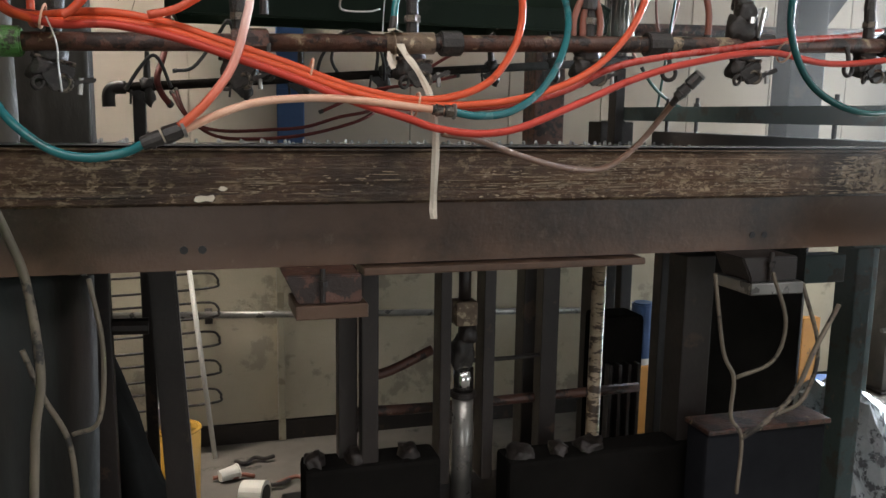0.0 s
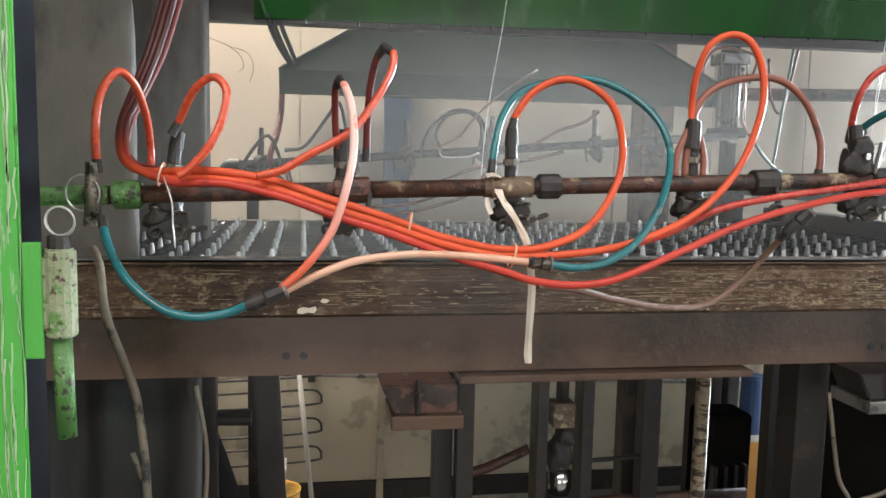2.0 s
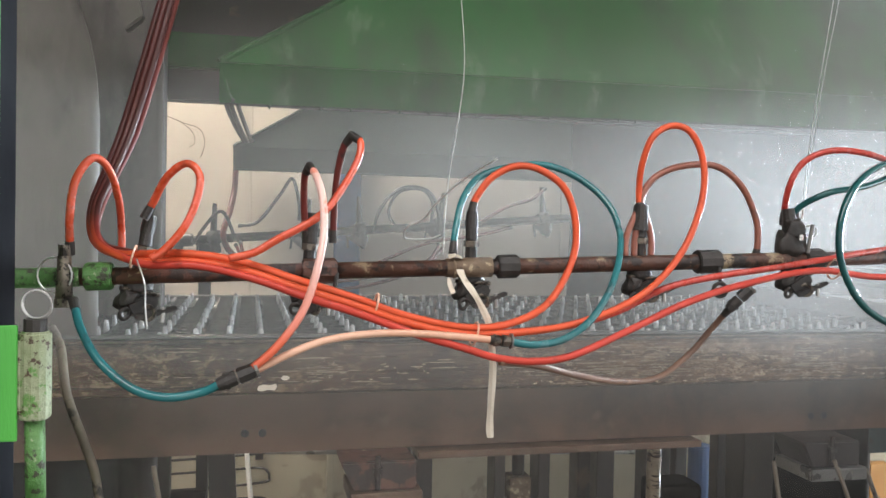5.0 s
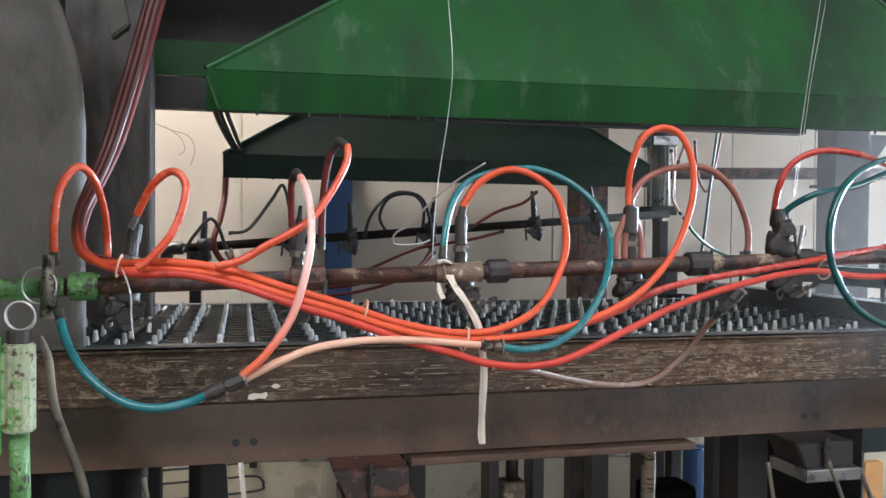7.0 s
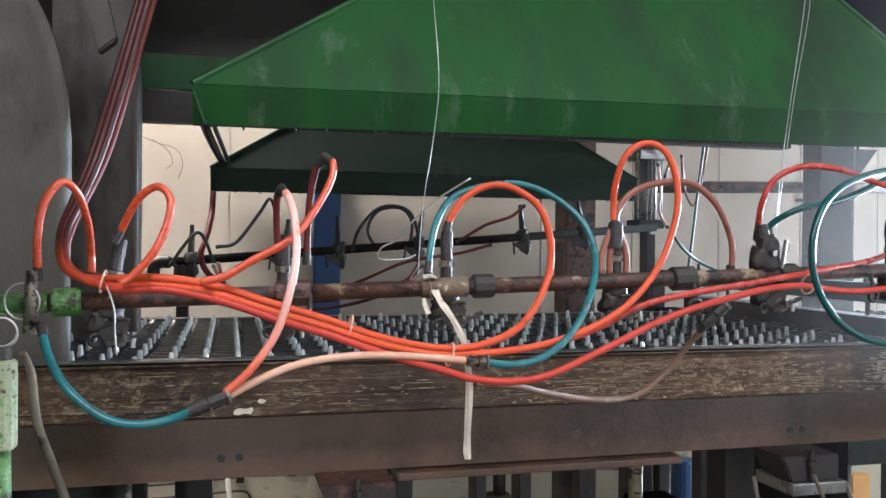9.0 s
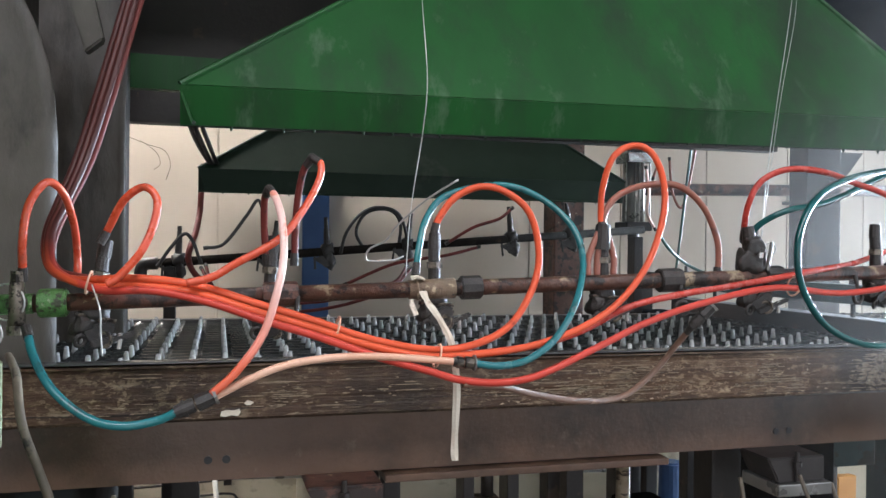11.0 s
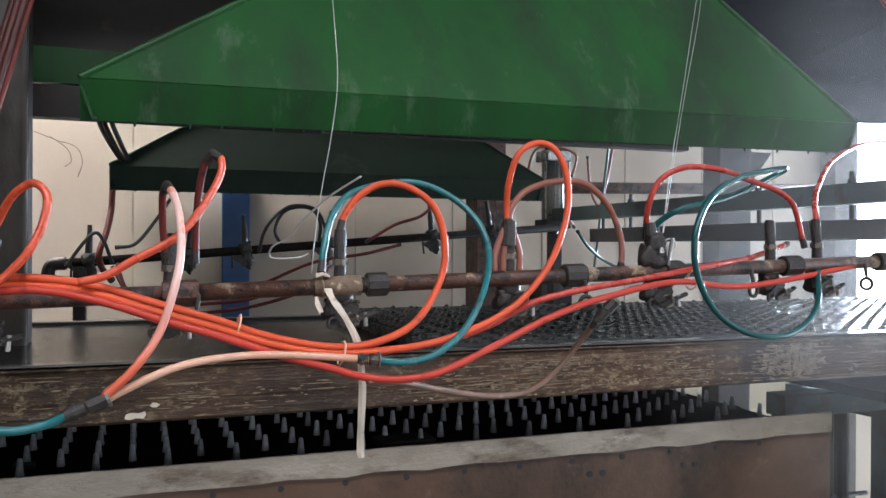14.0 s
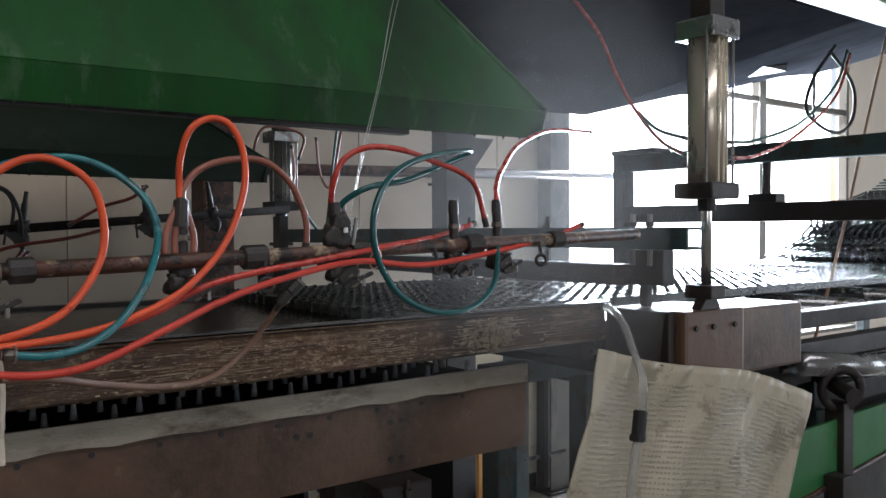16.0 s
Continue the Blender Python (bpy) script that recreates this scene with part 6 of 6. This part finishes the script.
part("body", rod((-0.25, 3.6, 0), (-0.25, 3.6, 0.49), 0.078, 0.094, 32), M_YELLOW, drum, smooth=True)
part("rim", ring((-0.25, 3.6, 0.487), (0, 0, 1), 0.092, 0.007), M_YELLOW, drum, smooth=True)
buck = thing("lilac_bucket", "lilac plastic bucket set on the drum", "bucket", (-0.275, 3.6, 0.49))
part("body", rod((-0.275, 3.6, 0.49), (-0.275, 3.6, 0.585), 0.045, 0.056, 28), M_PURPLE, buck, smooth=True)
rag = tagged(part("white_rag", sheet([[(-0.345 + 0.026 * i, 3.54 + 0.03 * j, 0.598 + 0.03 * noise.noise(Vector((i * 0.8, j * 0.8, 3)))) for i in range(6)] for j in range(5)], 0.004), M_WHITE, smooth=True), "crumpled white rag on the bucket", "rag")
blk = thing("plastic_bag", "large black plastic rubbish bag slumped under the table", "bag", (-0.45, 2.15, 0))
one = bmesh.new()
bmesh.ops.create_icosphere(one, subdivisions=4, radius=1)
for v in one.verts:
    s = 1 + 0.13 * noise.noise(v.co * 2.2) + 0.06 * noise.noise(v.co * 6)
    wide = 1.0 - 0.55 * max(0, v.co.z) ** 1.3
    v.co = Vector((-0.46 + 0.34 * wide * v.co.x * s, 2.17 + 0.16 * v.co.y * s, max(0.0, 0.45 + 0.86 * v.co.z * s)))
part("body", one, M_DARKBAG, blk, smooth=True)
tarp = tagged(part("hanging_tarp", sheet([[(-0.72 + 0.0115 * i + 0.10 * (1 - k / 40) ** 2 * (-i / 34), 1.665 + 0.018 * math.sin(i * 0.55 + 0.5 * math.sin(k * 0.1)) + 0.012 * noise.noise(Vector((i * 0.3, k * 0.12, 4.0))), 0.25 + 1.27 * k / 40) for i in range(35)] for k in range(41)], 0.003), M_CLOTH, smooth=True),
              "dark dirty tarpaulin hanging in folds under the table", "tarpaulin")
crate = thing("dark_panel", "dark sheet metal guard under the table", "panel", (-0.6, 1.8, 0))
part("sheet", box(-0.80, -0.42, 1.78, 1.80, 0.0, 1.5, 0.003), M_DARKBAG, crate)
part("rib", box(-0.50, -0.46, 1.75, 1.779, 0.0, 1.5, 0.003), M_FRAME, crate)
part("rib", box(-0.36, -0.32, 1.83, 1.87, 0.0, 1.52, 0.003), M_SOOT, crate)
part("stub", rod((-0.34, 1.85, 1.375), (-0.25, 1.85, 1.372), 0.017, seg=10), M_SOOT, crate)
motor = thing("motor_housing", "dark motor housing behind the lifting cylinder", "machine", (0.75, 2.2, 0))
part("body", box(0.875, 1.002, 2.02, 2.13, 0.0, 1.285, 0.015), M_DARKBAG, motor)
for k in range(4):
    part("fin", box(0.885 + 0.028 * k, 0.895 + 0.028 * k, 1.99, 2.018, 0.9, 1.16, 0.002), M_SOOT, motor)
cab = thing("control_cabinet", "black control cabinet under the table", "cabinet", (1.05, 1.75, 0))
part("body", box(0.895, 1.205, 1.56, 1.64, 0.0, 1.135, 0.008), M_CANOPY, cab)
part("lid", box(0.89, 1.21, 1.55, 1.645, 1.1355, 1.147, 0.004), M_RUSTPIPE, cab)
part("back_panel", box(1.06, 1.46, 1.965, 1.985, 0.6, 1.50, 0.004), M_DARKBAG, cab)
bar = tagged(part("teal_beam", box(1.18, 1.60, 1.97, 1.966 + 0.06, 1.36, 1.44, 0.005), M_TEALPAINT), "teal steel beam under the table", "beam")
tool = thing("blue_sprayer", "blue plastic canister on an orange stand by the wall", "canister", (2.29, 4.2, 0))
part("body", rod((2.29, 4.2, 0.45), (2.29, 4.2, 0.77), 0.07, 0.065, 18, bevel=0.01), M_BLUE, tool)
part("label", rod((2.29, 4.2, 0.41), (2.29, 4.2, 0.449), 0.055, seg=18), M_WHITE, tool)
part("stand", box(2.22, 2.36, 4.14, 4.26, 0.0, 0.409, 0.01), M_ORANGEPAINT, tool)
tool2 = thing("blue_drum", "blue plastic drum beside an orange board by the wall", "drum", (3.27, 3.8, 0))
part("body", rod((3.27, 3.8, 0.0), (3.27, 3.8, 0.33), 0.105, 0.105, 24, bevel=0.01), M_BLUE, tool2)
part("lid", rod((3.27, 3.8, 0.332), (3.27, 3.8, 0.36), 0.1, seg=24), M_BLUE, tool2)
brd = tagged(part("orange_board", box(3.49, 3.62, 4.3, 4.36, 0, 0.58, 0.005), M_ORANGEPAINT), "orange wooden board leaning upright by the wall", "board")
rng = random.Random(21)
for k in range(9):
    x, y = rng.uniform(-0.15, 0.3), rng.uniform(3.5, 4.35)
    r = rng.uniform(0.02, 0.045)
    if k % 3 == 0:
        g = thing("broken_cup", "white broken plastic cup lying on the floor", "cup", (x, y, 0), "litter on the floor")
        part("wall", rod((x, y, r), (x + 2.4 * r, y + r, r * 1.1), r * 0.8, r, 14), M_WHITE, g)
        part("rim", ring((x + 2.4 * r, y + r, r * 1.1), (2.4, 1, 0.1), r, 0.005, 14), M_WHITE, g)
    else:
        pts = [(x + i * 0.05, y + rng.uniform(-0.03, 0.03), 0.014 + rng.uniform(0, 0.012)) for i in range(5)]
        tagged(part("hose_scrap", tube(pts, 0.011, 8, 4), M_BROWN if k % 2 else M_SOOT, smooth=True), "short scrap of hose on the floor", "hose", "litter on the floor")
g = thing("broken_cup", "white plastic pipe socket lying on the floor", "cup", (0.05, 3.8, 0), "litter on the floor")
part("wall", rod((0.02, 3.8, 0.07), (0.12, 3.75, 0.075), 0.06, 0.065, 18), M_WHITE, g)
part("hole", rod((0.118, 3.751, 0.075), (0.124, 3.748, 0.0752), 0.045, seg=16), M_BLACK, g)
film_ob = thing("film_heap", "heap of crumpled shiny plastic film on the floor", "film", (1.9, 2.3, 0))
rows = [[(1.45 + i * 0.035, 2.0 + j * 0.035, max(0.002, 1.02 * math.exp(-((i - 15) ** 2 + (j - 10) ** 2) / 190) + 0.10 * noise.noise(Vector((i * 0.5, j * 0.5, 7))) - 0.1)) for i in range(31)] for j in range(21)]
part("sheet", sheet(rows, 0.003), M_FILM, film_ob)


# ---------------------------------------------------------------- steam and glare veils
def steam_glare_of(name, density, tint=(0.9, 0.87, 0.82)):
    """Thin steam and glare veils that scatter light forwards and back, fading out to the rim."""
    m = bpy.data.materials.new(name)
    m.use_nodes = True
    t = m.node_tree
    n = t.nodes
    n.remove(n["Principled BSDF"])
    co, mp, fall = n.new("ShaderNodeTexCoord"), n.new("ShaderNodeMapping"), n.new("ShaderNodeTexGradient")
    mp.inputs["Location"].default_value, mp.inputs["Scale"].default_value = (-1, 0, -1), (2, 0, 2)
    fall.gradient_type = "SPHERICAL"
    soft, cloud, thin = n.new("ShaderNodeMapRange"), n.new("ShaderNodeTexNoise"), n.new("ShaderNodeMapRange")
    soft.interpolation_type = "SMOOTHERSTEP"
    soft.inputs[1].default_value, soft.inputs[2].default_value = 0.0, 0.85
    cloud.inputs["Scale"].default_value, cloud.inputs["Detail"].default_value, cloud.inputs["Roughness"].default_value = 1.7, 3.0, 0.5
    thin.inputs[1].default_value, thin.inputs[2].default_value = 0.28, 0.72
    thin.inputs[3].default_value, thin.inputs[4].default_value = 0.45 * density, 1.35 * density
    mul = n.new("ShaderNodeMath")
    mul.operation = "MULTIPLY"
    clear, back, ahead = n.new("ShaderNodeBsdfTransparent"), n.new("ShaderNodeBsdfDiffuse"), n.new("ShaderNodeBsdfTranslucent")
    white, both = n.new("ShaderNodeMixShader"), n.new("ShaderNodeMixShader")
    back.inputs[0].default_value = ahead.inputs[0].default_value = (*tint, 1)
    for a, b in ((co.outputs["Generated"], mp.inputs[0]), (mp.outputs[0], fall.inputs[0]), (fall.outputs["Fac"], soft.inputs[0]), (co.outputs["Object"], cloud.inputs["Vector"]),
                 (cloud.outputs["Fac"], thin.inputs[0]), (soft.outputs[0], mul.inputs[0]), (thin.outputs[0], mul.inputs[1]), (back.outputs[0], white.inputs[1]), (ahead.outputs[0], white.inputs[2]),
                 (mul.outputs[0], both.inputs[0]), (clear.outputs[0], both.inputs[1]), (white.outputs[0], both.inputs[2]), (both.outputs[0], n["Material Output"].inputs[0])):
        t.links.new(a, b)
    return m


M_HAZEGLARE, M_BILLOW = steam_glare_of("haze_glare", 0.13, (0.88, 0.89, 0.9)), steam_glare_of("billowing_steam", 0.21, (0.88, 0.89, 0.9))
M_MISTGLARE, M_STEAM, M_VAPOUR = steam_glare_of("mist_glare", 0.055, (0.88, 0.89, 0.9)), steam_glare_of("steam", 0.062), steam_glare_of("thick_steam", 0.09)


def steam_glare_puff(x, y, z, w, h, material, label):
    puff = part("steam_glare_puff", sheet([[(w * (i / 16 - 0.5), 0.05 * math.sin(i * 0.5 + x) + 0.03 * math.cos(j * 0.6), h * (j / 10 - 0.5)) for i in range(17)] for j in range(11)]), material, None,
                label, smooth=True, category="steam", group="steam puffs")
    puff.location = (x, y, z)
    puff.visible_shadow = False
    return puff


DRIFT = "thin drifting white steam over the wet table"
steam = [steam_glare_puff(*row, DRIFT) for row in (
    (0.3, 1.30, 1.78, 3.6, 1.5, M_STEAM), (-0.1, 1.42, 1.72, 3.0, 1.5, M_STEAM), (0.85, 1.24, 1.95, 2.2, 1.3, M_STEAM), (0.3, 1.95, 1.97, 2.2, 0.8, M_VAPOUR),
    (0.95, 2.35, 2.02, 2.2, 0.9, M_VAPOUR), (0.6, 2.75, 2.05, 2.4, 0.9, M_VAPOUR), (1.0, 1.40, 1.98, 1.3, 1.4, M_BILLOW), (1.3, 1.8, 2.02, 1.7, 1.5, M_BILLOW), (-0.55, 1.46, 2.0, 1.6, 1.8, M_STEAM))]
# Sheets added for lens glare by the window, along with faint vapour.
mist_glare = [steam_glare_puff(*row, "faint mist and stand-in window glare before the bright opening") for row in (
    (1.32, 1.3, 1.98, 1.5, 1.5, M_HAZEGLARE), (2.3, 2.75, 2.1, 2.8, 1.8, M_MISTGLARE), (3.2, 3.7, 2.3, 3.6, 2.4, M_MISTGLARE))]


# ---------------------------------------------------------------- what moves
def slide(ob, axis, rows_of):
    """Keys a thing that slides along one axis: rows of seconds and metres from where it was built."""
    base = ob.location.copy()
    step = Vector(axis)
    walk(ob, [(t, Matrix.Translation(base + step * d)) for t, d in rows_of])


def motions():
    for k, puff in enumerate(steam):
        p, here = puff.location.copy(), (2.3, 2.5, 2.8, 1.1, 0.9, 1.4, 2.2, 2.6, 2.1)[k]
        far, away = p + Vector((5.0 - p.x, 1.8, 1.2)), Vector((0.5, 2.6, 4.0 + 0.03 * k))
        rows_of = [(0, far), (here - 0.85, far), (here, p + Vector((0.25, 0, -0.05))), (here + 0.9, p), (4.7, p + Vector((-0.05, 0, 0.03)))]
        rows_of += [(5.6, p + Vector((0, 0.3, 0.7))), (6.6, away), (16, away)]
        walk(puff, [(t, Matrix.Translation(q)) for t, q in rows_of])
    for k, puff in enumerate(mist_glare):
        p = puff.location.copy()
        walk(puff, [(t, Matrix.Translation(p + Vector((0.05 * math.sin(t * 0.4 + k), 0, 0.03 * math.cos(t * 0.3 + k))))) for t in (0, 4, 8, 12, 16)])
    sink = [(0, 0), (6, 0), (12.1, 0), (12.3, -0.012), (12.5, -0.045), (12.75, -0.095), (13.0, -0.145), (13.2, -0.172), (13.5, -0.18), (14.2, -0.18), (15.0, -0.178), (15.3, -0.174), (15.6, -0.162), (16.0, -0.137)]
    for ob in [lift] + slung:
        slide(ob, (0, 0, 1), sink)
    start = grating.location.copy()
    walk(grating, [(t, Matrix.Translation(start + Vector((d, 0, h)))) for t, d, h in (
        (0, 0, 0), (6, 0, 0), (13.15, 0, 0), (13.35, 0.2, 0.012), (13.6, 0.65, 0.026), (14.0, 1.22, 0.03), (14.5, 1.45, 0.03), (15.0, 1.75, 0.03), (15.5, 1.84, 0.03), (16.0, 1.86, 0.03))])
    slide(gate, (0, 0, 1), [(0, -0.265), (6, -0.265), (12.3, -0.265), (12.5, -0.245), (12.75, -0.15), (13.0, -0.04), (13.2, 0), (14, 0), (15.3, 0), (15.6, -0.05), (15.8, -0.12), (16.0, -0.17)])


motions()
